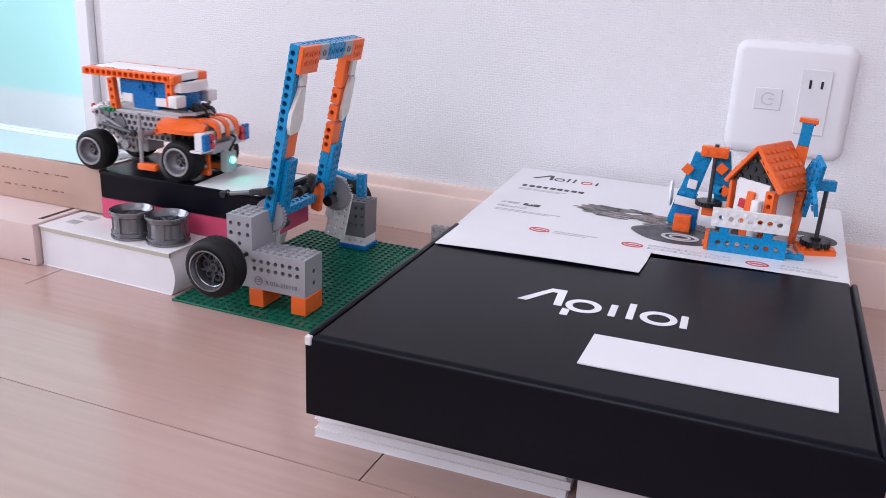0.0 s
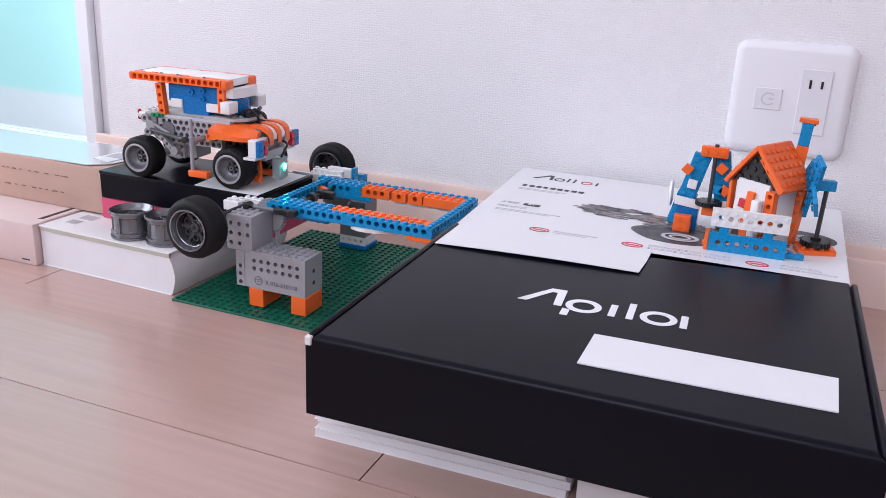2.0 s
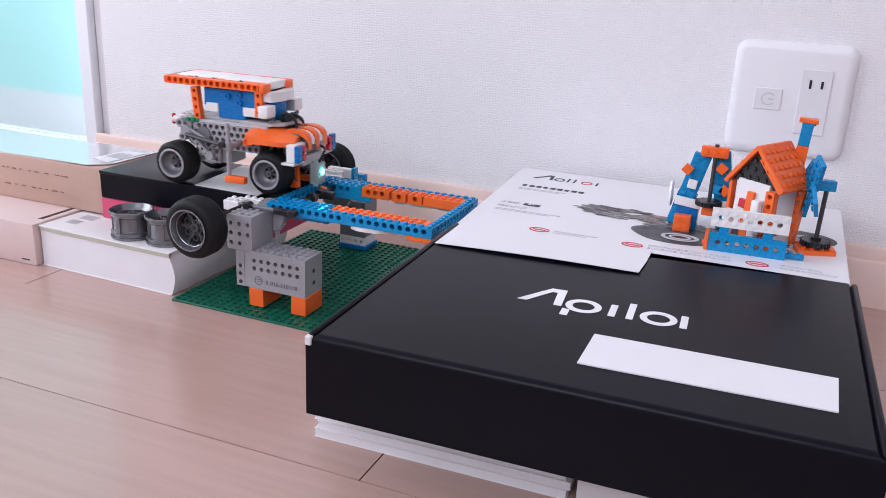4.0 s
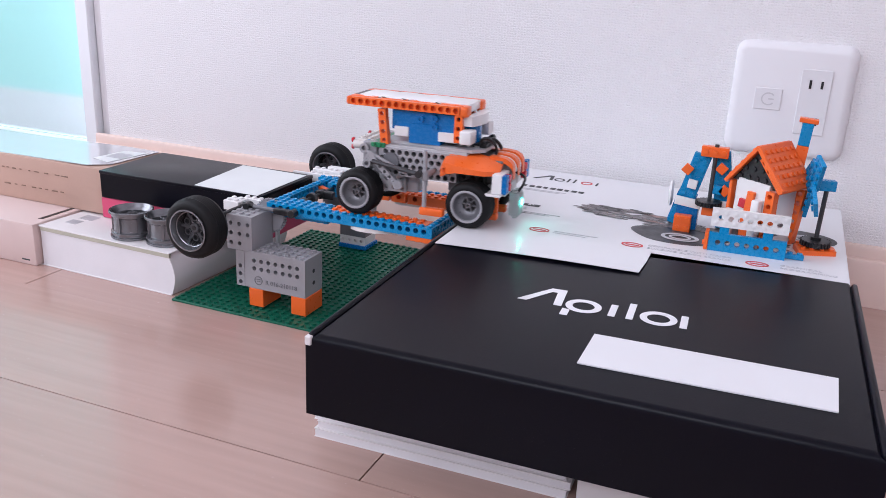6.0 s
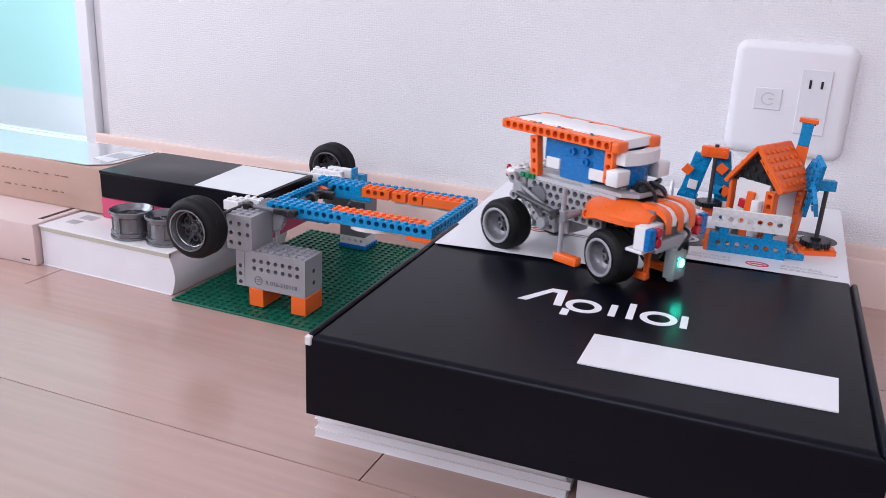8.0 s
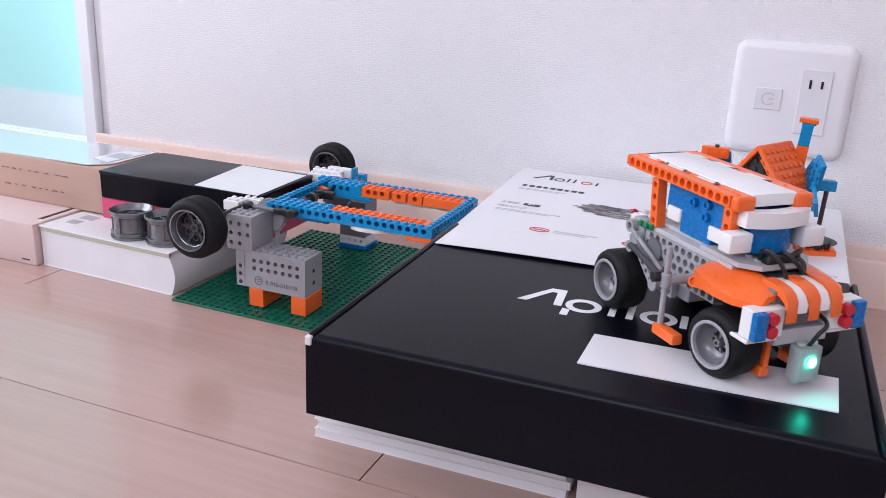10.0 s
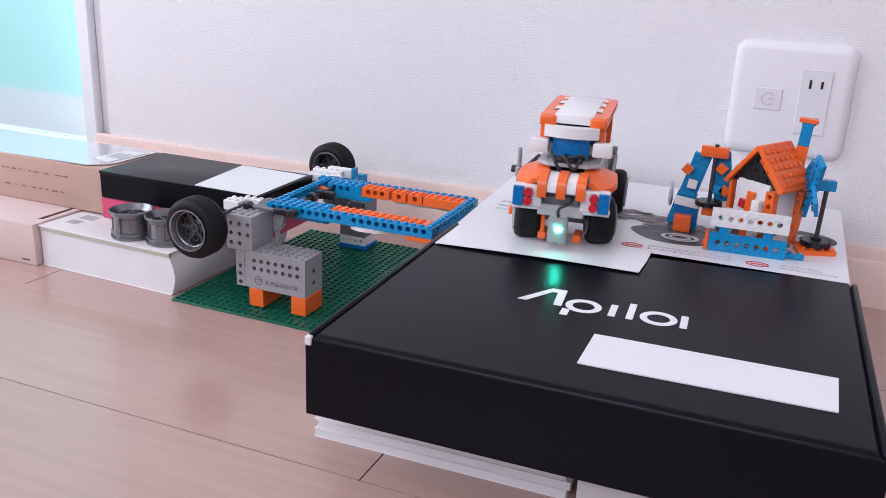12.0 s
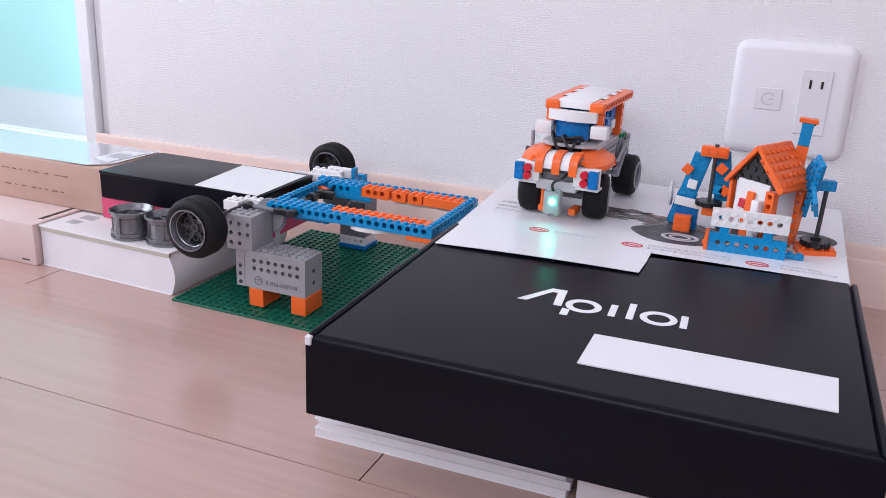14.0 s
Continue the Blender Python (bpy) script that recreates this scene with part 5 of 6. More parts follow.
def toy_car():
    c = thing("toy_car", pose(0.183, -0.246, 0.0957), "orange, white and blue brick-built toy off-road car", "toy car")
    R = 0.0255
    # perforated side frames
    for s in (-1, 1):
        bm = bmesh.new()
        for k in range(4):
            z0 = 0.0425 + 0.0063 * k
            shift = 0.0035 * (k % 2)
            holed(bm, pose(-0.034 + shift, s * 0.0260 - 0.0035, z0), 11 - k % 2, 1, 0.0070, 0.0063, 0.007, 0.0024)
            if k % 2:
                box(bm, -0.034, -0.0305, s * 0.0260 - 0.0035, s * 0.0260 + 0.0035, z0, z0 + 0.0063)
                box(bm, 0.0395, 0.043, s * 0.0260 - 0.0035, s * 0.0260 + 0.0035, z0, z0 + 0.0063)
        part("side_frame", bm, GREY, c)
        bm = bmesh.new()
        for x, z, r, n in ((-0.0215, 0.0560, 0.0085, 20), (-0.0330, 0.0500, 0.0060, 14)):
            gear(bm, toward((x, s * 0.0298 - 0.0009, z), (0, 1, 0)), r, 0.0018, n)
        part("side_gear", bm, MIDGREY, c)
        bm = bmesh.new()
        box(bm, -0.040, 0.052, s * 0.0235 - 0.004, s * 0.0235 + 0.004, 0.0672, 0.0705, bev=0.0005)
        part("sill_plate", bm, PALE, c)
    bm = bmesh.new()
    # Core box coloured dark so the frame holes before it look shaded.
    box(bm, -0.030, 0.045, -0.0205, 0.0205, 0.040, 0.066, bev=0.001)
    part("dark_core", bm, DARK, c)
    bm = bmesh.new()
    box(bm, -0.034, 0.020, -0.021, 0.021, 0.0705, 0.0735, bev=0.0005)
    flat(bm, I4, [(0.0201, -0.0265), (0.056, -0.0265), (0.066, -0.0170), (0.066, 0.0170), (0.056, 0.0265), (0.0201, 0.0265)], 0.0707, 0.0030)
    studs(bm, I4, 3, 4, 0.036, -0.016, 0.0735)
    part("deck", bm, PALE, c)
    # under gear
    bm = bmesh.new()
    box(bm, -0.040, 0.0, -0.014, 0.014, 0.024, 0.040, bev=0.001)
    between(bm, (-0.0505, -0.034, R), (-0.0505, 0.034, R), 0.0022)
    part("rear_motor", bm, PALE, c)
    bm = bmesh.new()
    box(bm, 0.030, 0.078, -0.013, 0.013, 0.030, 0.0435, bev=0.001)
    box(bm, 0.044, 0.058, -0.018, 0.018, 0.020, 0.030, bev=0.0006)
    between(bm, (0.0585, -0.026, R), (0.0585, 0.026, R), 0.0022)
    part("front_axle_block", bm, MIDGREY, c)
    for s in (-1, 1):
        bm = bmesh.new()
        holed(bm, pose(-0.0440, s * 0.0335 - 0.0022, 0.0600, 0, 42, 0), 6, 1, 0.0066, 0.0050, 0.0044, 0.0016)
        between(bm, (-0.0440, s * 0.0335, 0.0640), (-0.0060, s * 0.0335, 0.0470), 0.0016)
        rod(bm, (-0.0395, s * 0.0325 - 0.003, 0.0590), (0, 1, 0), 0.0048, 0.006)
        rod(bm, (-0.0125, s * 0.0325 - 0.003, 0.0350), (0, 1, 0), 0.0048, 0.006)
        part("swing_arm", bm, GREY, c)
        bm = bmesh.new()
        box(bm, -0.050, -0.036, s * 0.026 - 0.004, s * 0.026 + 0.004, 0.048, 0.072, bev=0.001)
        lathe(bm, toward((-0.047, s * 0.031 - 0.0035, 0.066), (0, 1, 0)), [(0.0024, 0), (0.0046, 0), (0.0046, 0.007), (0.0024, 0.007)], 14, close=True)
        lathe(bm, toward((-0.044, s * 0.0315 - 0.0035, 0.052), (0, 1, 0)), [(0.0022, 0), (0.0042, 0), (0.0042, 0.007), (0.0022, 0.007)], 14, close=True)
        part("rear_bracket", bm, GREY, c)
        bm = bmesh.new()
        holed(bm, pose(-0.034, s * 0.018 - 0.002, 0.0245), 3, 2, P, P, 0.004, 0.0022)
        part("lower_plate", bm, PALE, c)
    # side pole with its foot and the link rod
    bm = bmesh.new()
    between(bm, (0.0200, -0.0490, 0.018), (0.0200, -0.0490, 0.0740), 0.0020)
    rod(bm, (0.0200, -0.0490, 0.047), (0, 0, 1), 0.0033, 0.009)
    between(bm, (0.0200, -0.0470, 0.051), (0.0200, -0.0280, 0.051), 0.0032)
    part("side_pole", bm, GREY, c)
    bm = bmesh.new()
    between(bm, (0.0160, -0.0565, 0.053), (0.0160, -0.0460, 0.053), 0.0034)
    part("pole_pin", bm, BLACK, c)
    bm = bmesh.new()
    box(bm, 0.0165, 0.0390, -0.0528, -0.0450, 0.0150, 0.0220, bev=0.0012, seg=2)
    part("pole_foot", bm, ORANGE, c)
    bm = bmesh.new()
    between(bm, (-0.036, -0.0395, 0.056), (0.016, -0.0480, 0.051), 0.0021)
    part("link_rod", bm, DARK, c)
    # rear end
    bm = bmesh.new()
    box(bm, -0.0600, -0.0425, -0.0200, 0.0200, 0.0650, 0.0715, bev=0.0008)
    studs(bm, I4, 2, 5, -0.0600, -0.0200, 0.0715)
    for y in (-0.0190, 0.0190):
        rod(bm, (-0.0640, y, 0.0660), (1, 0, 0), 0.0040, 0.016)
    part("rear_deck", bm, CLEARISH, c)
    bm = bmesh.new()
    box(bm, -0.0420, -0.0280, -0.0300, 0.0300, 0.0672, 0.0718, bev=0.0004)
    for y in (-0.0302, 0.0302):
        for x in (-0.0390, -0.0330):
            rod(bm, (x, y, 0.0700), (0, -1 if y < 0 else 1, 0), 0.0020, 0.0022)
    part("circuit_board", bm, PCB, c)
    for s in (-1, 1):
        bm = bmesh.new()
        for z in (0.0630, 0.0695):
            rod(bm, (-0.0640, s * 0.019, z), (-1, 0, 0), 0.0024, 0.002)
        part("tail_light", bm, RED, c, "red round tail lights")
        bm = bmesh.new()
        rod(bm, (-0.0475, s * 0.0205, 0.0690), (0, s, 0), 0.0032, 0.004)
        part("blue_pin", bm, BLUE, c)
    # cabin
    bm = bmesh.new()
    box(bm, -0.024, 0.038, -0.0226, 0.0226, 0.0850, 0.1030, bev=0.0006)
    box(bm, -0.007, 0.024, -0.0230, 0.0230, 0.0735, 0.0920, bev=0.0004)
    for s in (-1, 1):
        for x, z in ((0.005, 0.0965), (0.0185, 0.0985), (0.0185, 0.0905)):
            lathe(bm, toward((x, s * 0.0222, z), (0, s, 0)), [(0.0030, 0), (0.0030, 0.0034), (0.0018, 0.0034), (0.0018, 0.0022), (0, 0.0022)], 12)
    part("cabin", bm, DEEP, c)
    for s in (-1, 1):
        for x0, x1, z0 in ((-0.021, -0.007, 0.0790), (0.022, 0.0405, 0.0775)):
            bm = bmesh.new()
            box(bm, x0, x1, s * 0.0195 - 0.0048, s * 0.0195 + 0.0048, z0, z0 + 0.0090, bev=0.0006)
            part("white_brick", bm, WHITE, c)
        bm = bmesh.new()
        holed(bm, pose(-0.0330, s * 0.0245 - 0.0035, 0.0700, 0, -6, 0), 1, 4, 0.0075, 0.0082, 0.007, 0.0020)
        part("roof_post", bm, ORANGE, c)
        bm = bmesh.new()
        holed(bm, pose(0.0385, s * 0.0245 - 0.0035, 0.0790, 0, 0, 0), 1, 3, 0.0075, 0.0085, 0.007, 0.0020)
        part("roof_post", bm, ORANGE, c)
    # front screen and visor, bowed
    def bowed(bm, x, depth, hw, z0, z1, bow):
        n = 10
        rows = []
        for k in range(n + 1):
            y = -hw + 2 * hw * k / n
            xx = x + bow * (1 - (y / hw) ** 2)
            rows.append([bm.verts.new(p) for p in ((xx, y, z0), (xx, y, z1), (xx - depth, y, z1), (xx - depth, y, z0))])
        for a, b in zip(rows, rows[1:]):
            for q in range(4):
                bm.faces.new((a[q], a[(q + 1) % 4], b[(q + 1) % 4], b[q]))
        bm.faces.new(rows[0])
        bm.faces.new(rows[-1])
    bm = bmesh.new()
    bowed(bm, 0.050, 0.010, 0.0160, 0.0770, 0.0945, 0.005)
    part("windscreen", bm, DEEP, c)
    bm = bmesh.new()
    bowed(bm, 0.054, 0.010, 0.0235, 0.0940, 0.1035, 0.006)
    part("visor", bm, WHITE, c)
    # roof
    roof = pose(-0.0680, 0, 0.1058, 0, 0.3, 0)
    for s in (-1, 1):
        bm = bmesh.new()
        holed(bm, roof @ pose(0.004, s * 0.0253 - 0.0037, -0.0012), 15, 1, 0.00715, 0.0074, 0.0074, 0.0026, blind=0.0050, seg=12) if s < 0 else holed(bm, roof @ pose(0.1112, s * 0.0253 + 0.0037, -0.0012, 0, 0, 180), 15, 1, 0.00715, 0.0074, 0.0074, 0.0026, blind=0.0050, seg=12)
        box(bm, 0.0, 0.0041, s * 0.0253 - 0.0037, s * 0.0253 + 0.0037, -0.0012, 0.0062, roof, bev=0.0012)
        box(bm, 0.1112, 0.1185, s * 0.0218 - 0.0072, s * 0.0218 + 0.0072, -0.0030, 0.0066, roof, bev=0.0022, seg=3)
        part("roof_rail", bm, ORANGE, c)
        bm = bmesh.new()
        random.seed(11 + s)
        for x in (0.002, 0.032, 0.060, 0.090):
            w = 0.0255
            box(bm, x, x + w, s * 0.0182 - 0.0037, s * 0.0182 + 0.0037, 0.0040, 0.0066, roof, bev=0.0003)
        part("roof_tile", bm, ORANGE, c)
        bm = bmesh.new()
        # Black blocks between the tiles put the shade of the gaps into colour.
        for x in (0.026, 0.056, 0.084):
            box(bm, x, x + 0.008, s * 0.0180 - 0.0030, s * 0.0180 + 0.0030, 0.0030, 0.0058, roof)
        part("roof_gap_filler", bm, BLACK, c, "black fillers that stand for shaded roof gaps")
    for s in (-1, 1):
        for x0, x1, mat in ((0.034, 0.050, WHITE), (0.066, 0.082, WHITE), (0.012, 0.020, WHITE), (0.0305, 0.0335, BLACK), (0.0505, 0.0530, BLACK), (0.0830, 0.0850, BLACK)):
            bm = bmesh.new()
            flat(bm, roof, [(x0, s * 0.0168), (x1, s * 0.0168), (x1 + 0.004, s * 0.0212), (x0 + 0.003, s * 0.0212)][::s], 0.0066, 0.0003)
            part("roof_decal", bm, mat, c)
    bm = bmesh.new()
    box(bm, 0.008, 0.1165, -0.0166, 0.0166, -0.0005, 0.0074, roof, bev=0.0008, seg=2)
    part("roof_panel", bm, WHITE, c)
    bm = bmesh.new()
    box(bm, 0.0015, 0.0080, -0.0150, 0.0150, 0.0005, 0.0065, roof, bev=0.0005)
    part("roof_tail", bm, BLACK, c)
    # mirrors
    for s in (-1, 1):
        bm = bmesh.new()
        box(bm, 0.0460, 0.0570, s * 0.0275 - 0.0080, s * 0.0275 + 0.0085, 0.0795, 0.0915, bev=0.0012, seg=2)
        part("mirror", bm, WHITE, c)
    # fenders
    for s in (-1, 1):
        bm = bmesh.new()
        rows = []
        for x, zi, zo, wo, drop in ((0.0290, 0.0600, 0.0560, 0.0340, 0.0080), (0.0325, 0.0685, 0.0625, 0.0385, 0.0125), (0.0370, 0.0698, 0.0632, 0.0410, 0.0105), (0.046, 0.0696, 0.0620, 0.0425, 0.0070),
                                    (0.058, 0.0690, 0.0602, 0.0432, 0.0050), (0.072, 0.0672, 0.0588, 0.0405, 0.0042), (0.084, 0.0636, 0.0580, 0.0300, 0.0040)):
            rows.append([bm.verts.new((x, s * y, z)) for y, z in ((0.0150, zi), (0.0265, zi - 0.0010), (wo, zo), (wo + 0.0006, zo - drop), (wo - 0.0030, zo - drop + 0.0010), (0.0265, zi - 0.006))])
        for a, b in zip(rows, rows[1:]):
            for q in range(6):
                bm.faces.new((a[q], a[(q + 1) % 6], b[(q + 1) % 6], b[q]))
        bm.faces.new(rows[0])
        bm.faces.new(rows[-1])
        f = part("fender", bm, ORANGE, c)
        bm = bmesh.new()
        lathe(bm, toward((0.036, s * 0.0408, 0.0560), (0.1, s, 0.2)), [(0.0036, -0.003), (0.0036, 0.0008), (0.0024, 0.0008), (0.0024, -0.001), (0, -0.001)], 14)
        part("fender_boss", bm, ORANGE, f)
    # striped bonnet
    prof = [(0.0710, 0.0690), (0.0790, 0.0690), (0.0860, 0.0680), (0.0905, 0.0655), (0.0932, 0.0618), (0.0938, 0.0545)]
    for k in range(5):
        bm = bmesh.new()
        y0 = -0.0205 + 0.0082 * k
        long_ = k % 2 == 0
        pts = prof if long_ else [(x - 0.0012, z - 0.0016) for x, z in prof[:4]] + [(0.0925, 0.0590)]
        strip(bm, pts, y0 + 0.0002, y0 + 0.0080, 0.0050)
        part("bonnet_stripe", bm, ORANGE if long_ else WHITE, c, "orange bonnet stripe" if long_ else "white bonnet stripe")
    bm = bmesh.new()
    box(bm, 0.055, 0.084, -0.022, 0.022, 0.0500, 0.0655, bev=0.001)
    part("nose_block", bm, MIDGREY, c)
    # front light clusters
    for s in (-1, 1):
        bm = bmesh.new()
        box(bm, 0.0800, 0.0895, s * 0.0285 - 0.0120, s * 0.0285 + 0.0118, 0.0395, 0.0575, bev=0.0006)
        box(bm, 0.074, 0.0885, s * 0.030 - 0.0110, s * 0.030 + 0.0110, 0.0368, 0.0393, bev=0.0005)
        l = part("light_bracket", bm, WHITE, c)
        bm = bmesh.new()
        box(bm, 0.0865, 0.0935, s * 0.0360 - 0.0043, s * 0.0360 + 0.0044, 0.0402, 0.0568, bev=0.0005)
        part("blue_block", bm, DEEP, l)
        bm = bmesh.new()
        for z in (0.0445, 0.0523):
            rod(bm, (0.0890, s * 0.0276, z), (1, 0, 0), 0.0038, 0.0050, 16)
        part("red_lamp", bm, RED, l, "pair of red round lamps")
    # grille and hanging bits
    bm = bmesh.new()
    box(bm, 0.070, 0.0875, -0.0195, 0.0195, 0.0325, 0.0420, bev=0.0008)
    part("bumper_beam", bm, PALE, c)
    bm = bmesh.new()
    box(bm, 0.066, 0.0840, -0.0150, 0.0150, 0.0422, 0.0498, bev=0.0008)
    part("grille", bm, MIDGREY, c)
    for s in (-1, 1):
        bm = bmesh.new()
        box(bm, 0.060, 0.080, s * 0.0150 - 0.0035, s * 0.0150 + 0.0035, 0.0085, 0.0150, bev=0.001)
        if s < 0:
            box(bm, 0.076, 0.0800, -0.0165, -0.0130, 0.015, 0.034, bev=0.0006)
        part("skid_brick", bm, ORANGE, c)
    # distance sensor with its lit lamp
    bm = bmesh.new()
    box(bm, 0.0880, 0.0980, -0.0080, 0.0080, 0.0120, 0.0340, bev=0.0012, seg=2)
    sen = part("sensor", bm, HAZY, c, "clear plastic sensor block")
    for y in (-0.0042, 0.0042):
        for z, d in ((0.0341, 1), (0.0119, -1)):
            bm = bmesh.new()
            rod(bm, (0.0930, y, z), (0, 0, d), 0.0027, 0.0019)
            part("sensor_stud", bm, HAZY, sen)
    bm = bmesh.new()
    box(bm, 0.0895, 0.0960, -0.0060, 0.0060, 0.0140, 0.0310, bev=0.0006)
    part("sensor_core", bm, PALE, sen)
    bm = bmesh.new()
    lathe(bm, toward((0.0981, 0.0010, 0.0245), (1, 0, 0)), [(0.0032, 0), (0.0031, 0.0004), (0.0018, 0.0007), (0, 0.0008)], 14)
    part("led", bm, LED, sen, "glowing green lamp")
    # cables
    cable("cable", [(0.058, -0.013, 0.0760), (0.064, -0.015, 0.0835), (0.071, -0.012, 0.0800), (0.0735, -0.007, 0.0720), (0.0715, -0.003, 0.0665)], 0.0014, BLACK, c)
    cable("cable", [(0.060, 0.003, 0.0765), (0.067, -0.003, 0.0815), (0.073, 0.001, 0.0770), (0.0735, 0.007, 0.0715), (0.0690, 0.009, 0.0760), (0.062, 0.005, 0.0775)], 0.0014, BLACK, c)
    cable("cable", [(0.057, 0.014, 0.0765), (0.063, 0.013, 0.0810), (0.067, 0.004, 0.0800), (0.064, -0.007, 0.0785), (0.058, -0.012, 0.0770)], 0.0014, BLACK, c)
    cable("cable", [(0.088, 0.010, 0.050), (0.097, 0.008, 0.047), (0.099, 0.001, 0.043), (0.094, 0.0, 0.033)], 0.0013, BLACK, c)
    bm = bmesh.new()
    box(bm, 0.052, 0.064, -0.012, 0.012, 0.0730, 0.0765, bev=0.0006)
    rod(bm, (0.062, -0.012, 0.0760), (0, 1, 0), 0.0030, 0.024)
    part("connector", bm, BLACK, c)
    bm = bmesh.new()
    holed(bm, pose(0.020, -0.0215, 0.0435), 6, 1, P, 0.008, 0.043, 0.0022)
    part("front_bulkhead", bm, DARK, c)
    wheels = []
    for x, y, s in ((0.0585, -0.0432, 1), (0.0585, 0.0432, -1), (-0.0505, -0.0462, 1), (-0.0505, 0.0462, -1)):
        w = wheel(c, pose(x, y, R), CAR_SET, flip=s < 0)
        wheels.append((w, x, y, R))
    return c, wheels


CAR, CAR_WHEELS = toy_car()

# ---------------------------------------------------------------- floor boards
def floor():
    bm = bmesh.new()
    box(bm, WX0 - 0.1, WX1 + 0.1, WY0 - 0.1, 0.12, -0.05, -0.004)
    f = structure("floor", bm, GROOVE, "pale pinkish beech floor boards")
    width, length = 0.158, 1.20
    meshes = {}

    def board(wide_gap, across, long):
        key = (wide_gap, round(across, 4), round(long, 4))
        if key not in meshes:
            bm = bmesh.new()
            box(bm, 0.0006, long - 0.0006, 0.0006 if wide_gap else 0.00002, across - (0.00002 if wide_gap else 0.0006), -0.004, 0.0, bev=0.00006)
            meshes[key] = finish("floor_board", bm, FLOORING)
        return meshes[key]
    for k in range(-14, 5):
        y0, y1 = max(-0.536 + width * k, WY0), min(-0.536 + width * (k + 1), 0.11)
        if y1 - y0 < 0.01:
            continue
        wide_gap = k % 2 == 0
        x = (0.585 if wide_gap else 0.1175) + 0.4 * ((k // 2) % 3) - length * 3
        while x < WX1:
            a, b = max(x, WX0), min(x + length, WX1)
            if b - a > 0.01:
                o = new("floor_board", board(wide_gap, y1 - y0, b - a))
                o.parent, o.location = f, (a, y0, 0)
            x += length


floor()


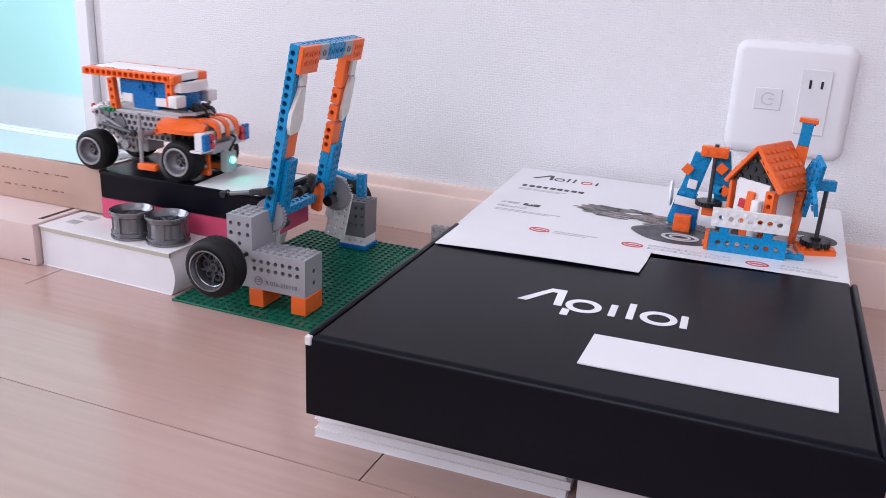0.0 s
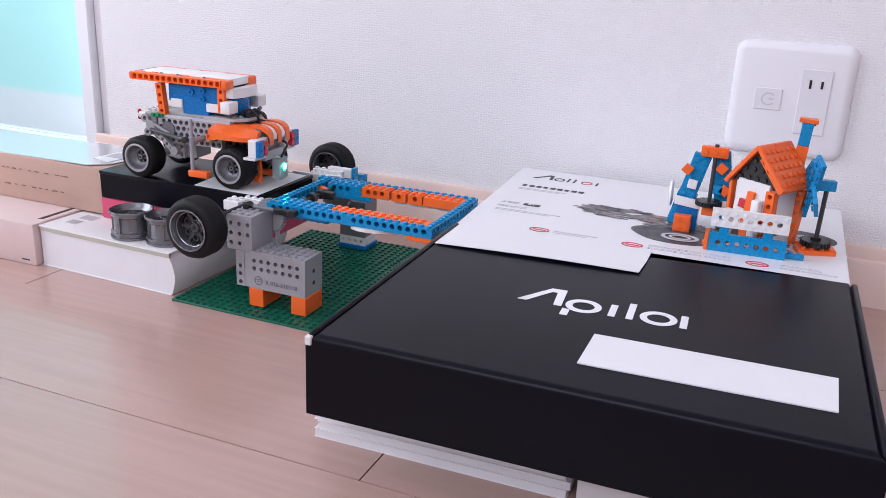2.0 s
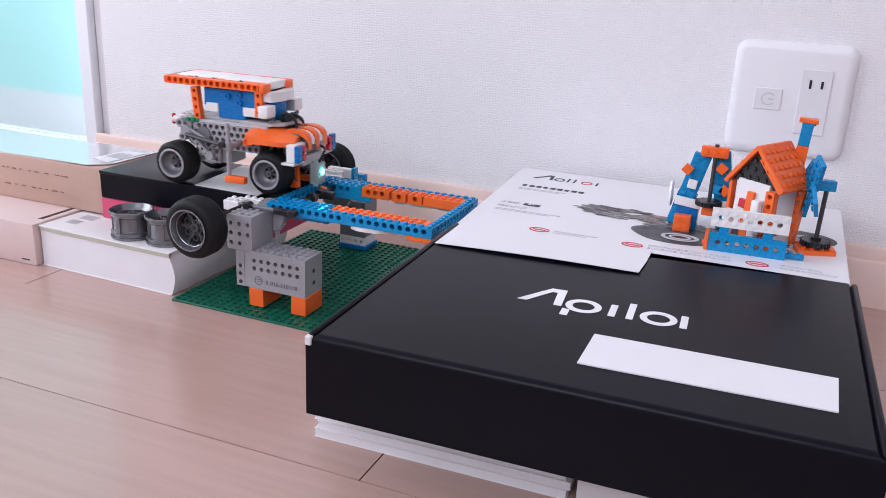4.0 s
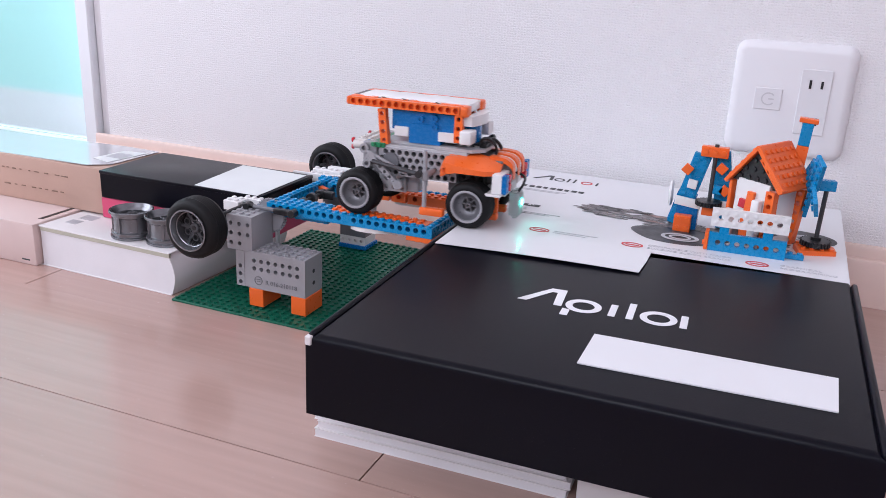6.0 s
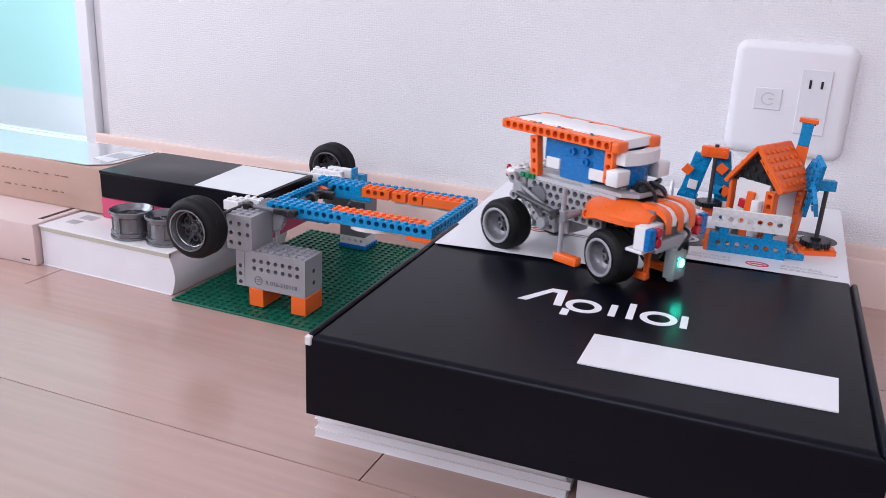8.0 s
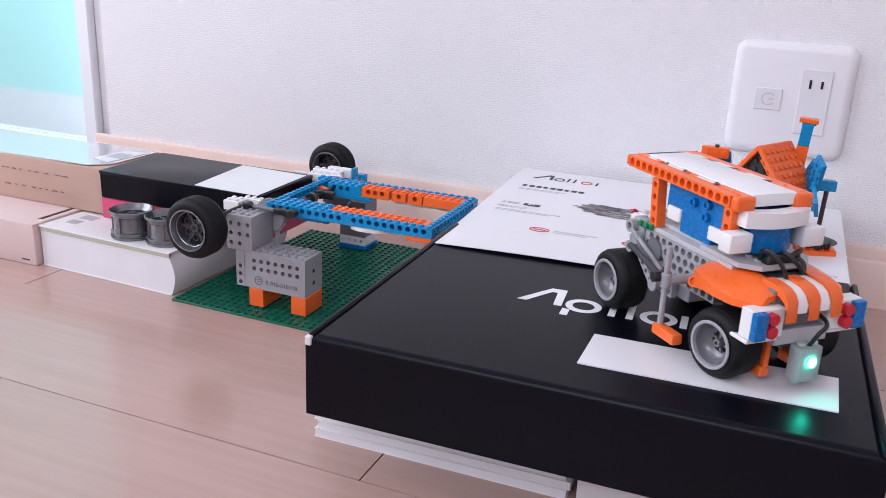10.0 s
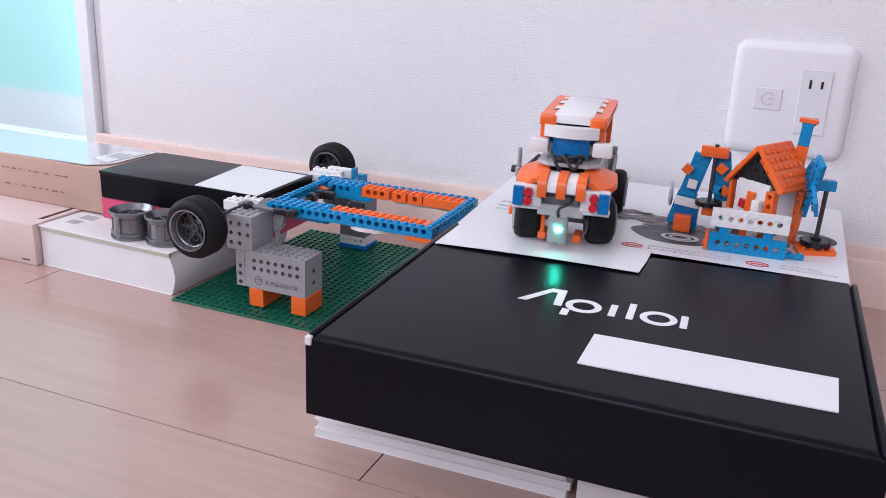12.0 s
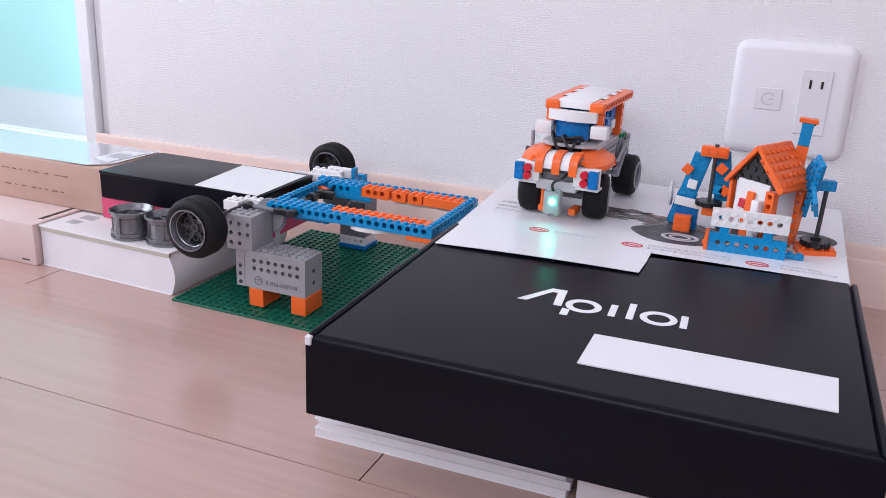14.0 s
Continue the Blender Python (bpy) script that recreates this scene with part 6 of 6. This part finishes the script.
# ---------------------------------------------------------------- what moves
def motions():
    # drawbridge: seconds, degrees above level
    swing = ((0.0, 78.5), (1.2, 78.5), (1.3, 77.0), (1.4, 69.0), (1.5, 56.0), (1.6, 41.0), (1.7, 17.5), (1.8, 0.8), (1.9, -0.2), (2.0, 0.1), (14.0, 0.1))
    walk(BRIDGE, [(t, pose(PIV.x, PIV.y, PIV.z, 0, -a, 0)) for t, a in swing])
    # the far counterweight wheel is geared down: it swings less than the deck
    low, high = Vector((0.3260, -0.085, 0.0460)), Vector((0.3025, -0.085, 0.0862))
    rows = []
    for t, a in swing:
        deck = pose(PIV.x, PIV.y, PIV.z, 0, -a, 0)
        rows.append((t, deck.inverted() @ Matrix.Translation(high.lerp(low, max(0.0, min(1.0, a / 78.5)))) @ pose(0, 0, 0, 0, -a * 0.6, 0)))
    walk(FAR_WHEEL, rows)
    # the near one gives a little on its axle as the deck comes down
    walk(NEAR_WHEEL, [(t, pose(-0.0345, -0.1515, 0.0083 - 0.0050 * (1 - max(0.0, a) / 78.5))) for t, a in swing])
    # the connecting rod stays nearly level while its pinned end follows the deck
    pin = Vector((0.0250, -0.0705, 0.0075))
    rows = []
    for t, a in swing:
        deck = pose(PIV.x, PIV.y, PIV.z, 0, -a, 0)
        rows.append((t, deck.inverted() @ Matrix.Translation(deck @ pin) @ pose(0, 0, 0, 0, 1 - 12 * max(0.0, a) / 78.5, 0)))
    walk(ROD, rows)
    # car: seconds, x, y, height, heading, nose-up
    zl, zb = 0.0961, ZT - 0.0032
    drive = (
        (0.0, 0.1731, -0.2342, zl, 1.8, 0), (0.1, 0.1864, -0.2337, zl, 1.9, 0), (0.2, 0.1994, -0.2332, zl, 2.0, 0), (0.3, 0.2114, -0.2327, zl, 2.1, 0), (0.4, 0.2189, -0.2322, zl, 2.2, 0), (0.5, 0.2189, -0.2322, zl, 2.3, 0),
        (1.1, 0.2189, -0.2322, zl, 2.3, 0), (1.3, 0.2344, -0.2315, zl, 2.8, 0), (1.4, 0.2344, -0.2315, zl, 2.8, 0), (3.4, 0.2344, -0.2315, zl, 2.8, 0), (3.7, 0.2507, -0.2322, zl + 0.0004, 2.6, 0),
        (4.2, 0.3042, -0.2357, zl + 0.0014, 2.4, 0.3), (4.7, 0.3598, -0.2397, zl + 0.0024, 2.3, 0.1), (5.3, 0.4253, -0.2427, zb, 2.2, -0.3), (5.5, 0.4475, -0.2427, zb - 0.0006, 2.5, -0.2), (6.0, 0.4973, -0.2412, zb - 0.0005, 2.6, 0.3),
        (6.5, 0.5374, -0.2382, zb - 0.0020, 0.0, 0.7), (7.0, 0.5791, -0.2522, zb, -7.0, 0.2), (7.5, 0.6207, -0.2716, zb, -14.5, 0), (8.0, 0.6647, -0.2992, zb, -23.9, 0), (8.2, 0.6821, -0.3125, zb, -28.1, 0),
        (8.8, 0.7324, -0.3522, zb, -38.0, 0), (9.4, 0.7721, -0.3962, zb, -44.5, 0), (9.7, 0.7814, -0.4097, zb, -46.0, 0), (9.9, 0.7814, -0.4097, zb, -46.0, 0), (10.3, 0.7639, -0.4028, zb, -48.8, 0), (10.5, 0.7534, -0.3932, zb, -50.8, 0),
        (11.0, 0.7016, -0.3416, zb, -59.3, 0), (11.5, 0.6603, -0.2761, zb, -69.9, 0), (12.0, 0.6349, -0.2053, zb, -82.8, 0), (12.2, 0.6264, -0.1742, zb, -86.5, 0), (12.5, 0.6243, -0.1481, zb, -90.5, 0),
        (13.2, 0.6243, -0.1481, zb, -90.5, 0), (13.5, 0.6241, -0.1442, zb, -91.2, 0), (13.8, 0.6233, -0.1282, zb, -92.0, 0), (14.0, 0.6235, -0.1224, zb, -92.6, 0),
    )
    walk(CAR, [(t, pose(x, y, z, 0, -n, h)) for t, x, y, z, h, n in drive])
    # wheel turn follows the way that each axle covers
    steer_at = ((0.0, 0.0), (3.4, 0.0), (6.0, 0.0), (6.5, -13.0), (9.6, -14.0), (10.0, 12.0), (11.5, 13.0), (14.0, 12.0))

    def steer(t):
        for (a, u), (b, w) in zip(steer_at, steer_at[1:]):
            if a <= t <= b:
                return u + (w - u) * (t - a) / (b - a)
        return 0.0
    for wheel_, lx, ly, r in CAR_WHEELS:
        rows, turned, last = [], 0.0, None
        for t, x, y, z, h, n in drive:
            here = (pose(x, y, z, 0, 0, h) @ Vector((lx, ly, 0)), h)
            if last:
                mid = radians((h + last[1]) / 2)
                going = (here[0] - last[0]).dot(Vector((math.cos(mid), math.sin(mid), 0)))
                steps = max(1, math.ceil(abs(math.degrees(going / r)) / 80))
                for k in range(1, steps + 1):
                    tt = last[2] + (t - last[2]) * k / steps
                    rows.append((tt, turned + math.degrees(going / r) * k / steps))
                turned = rows[-1][1]
            else:
                rows.append((t, 0.0))
            last = (*here, t)
        pin_y = 0.020 if ly > 0 else -0.020
        walk(wheel_, [(t, pose(lx, pin_y, r, 0, 0, steer(t) if lx > 0 else 0) @ pose(0, ly - pin_y, 0, 0, a, 0)) for t, a in rows])


motions()
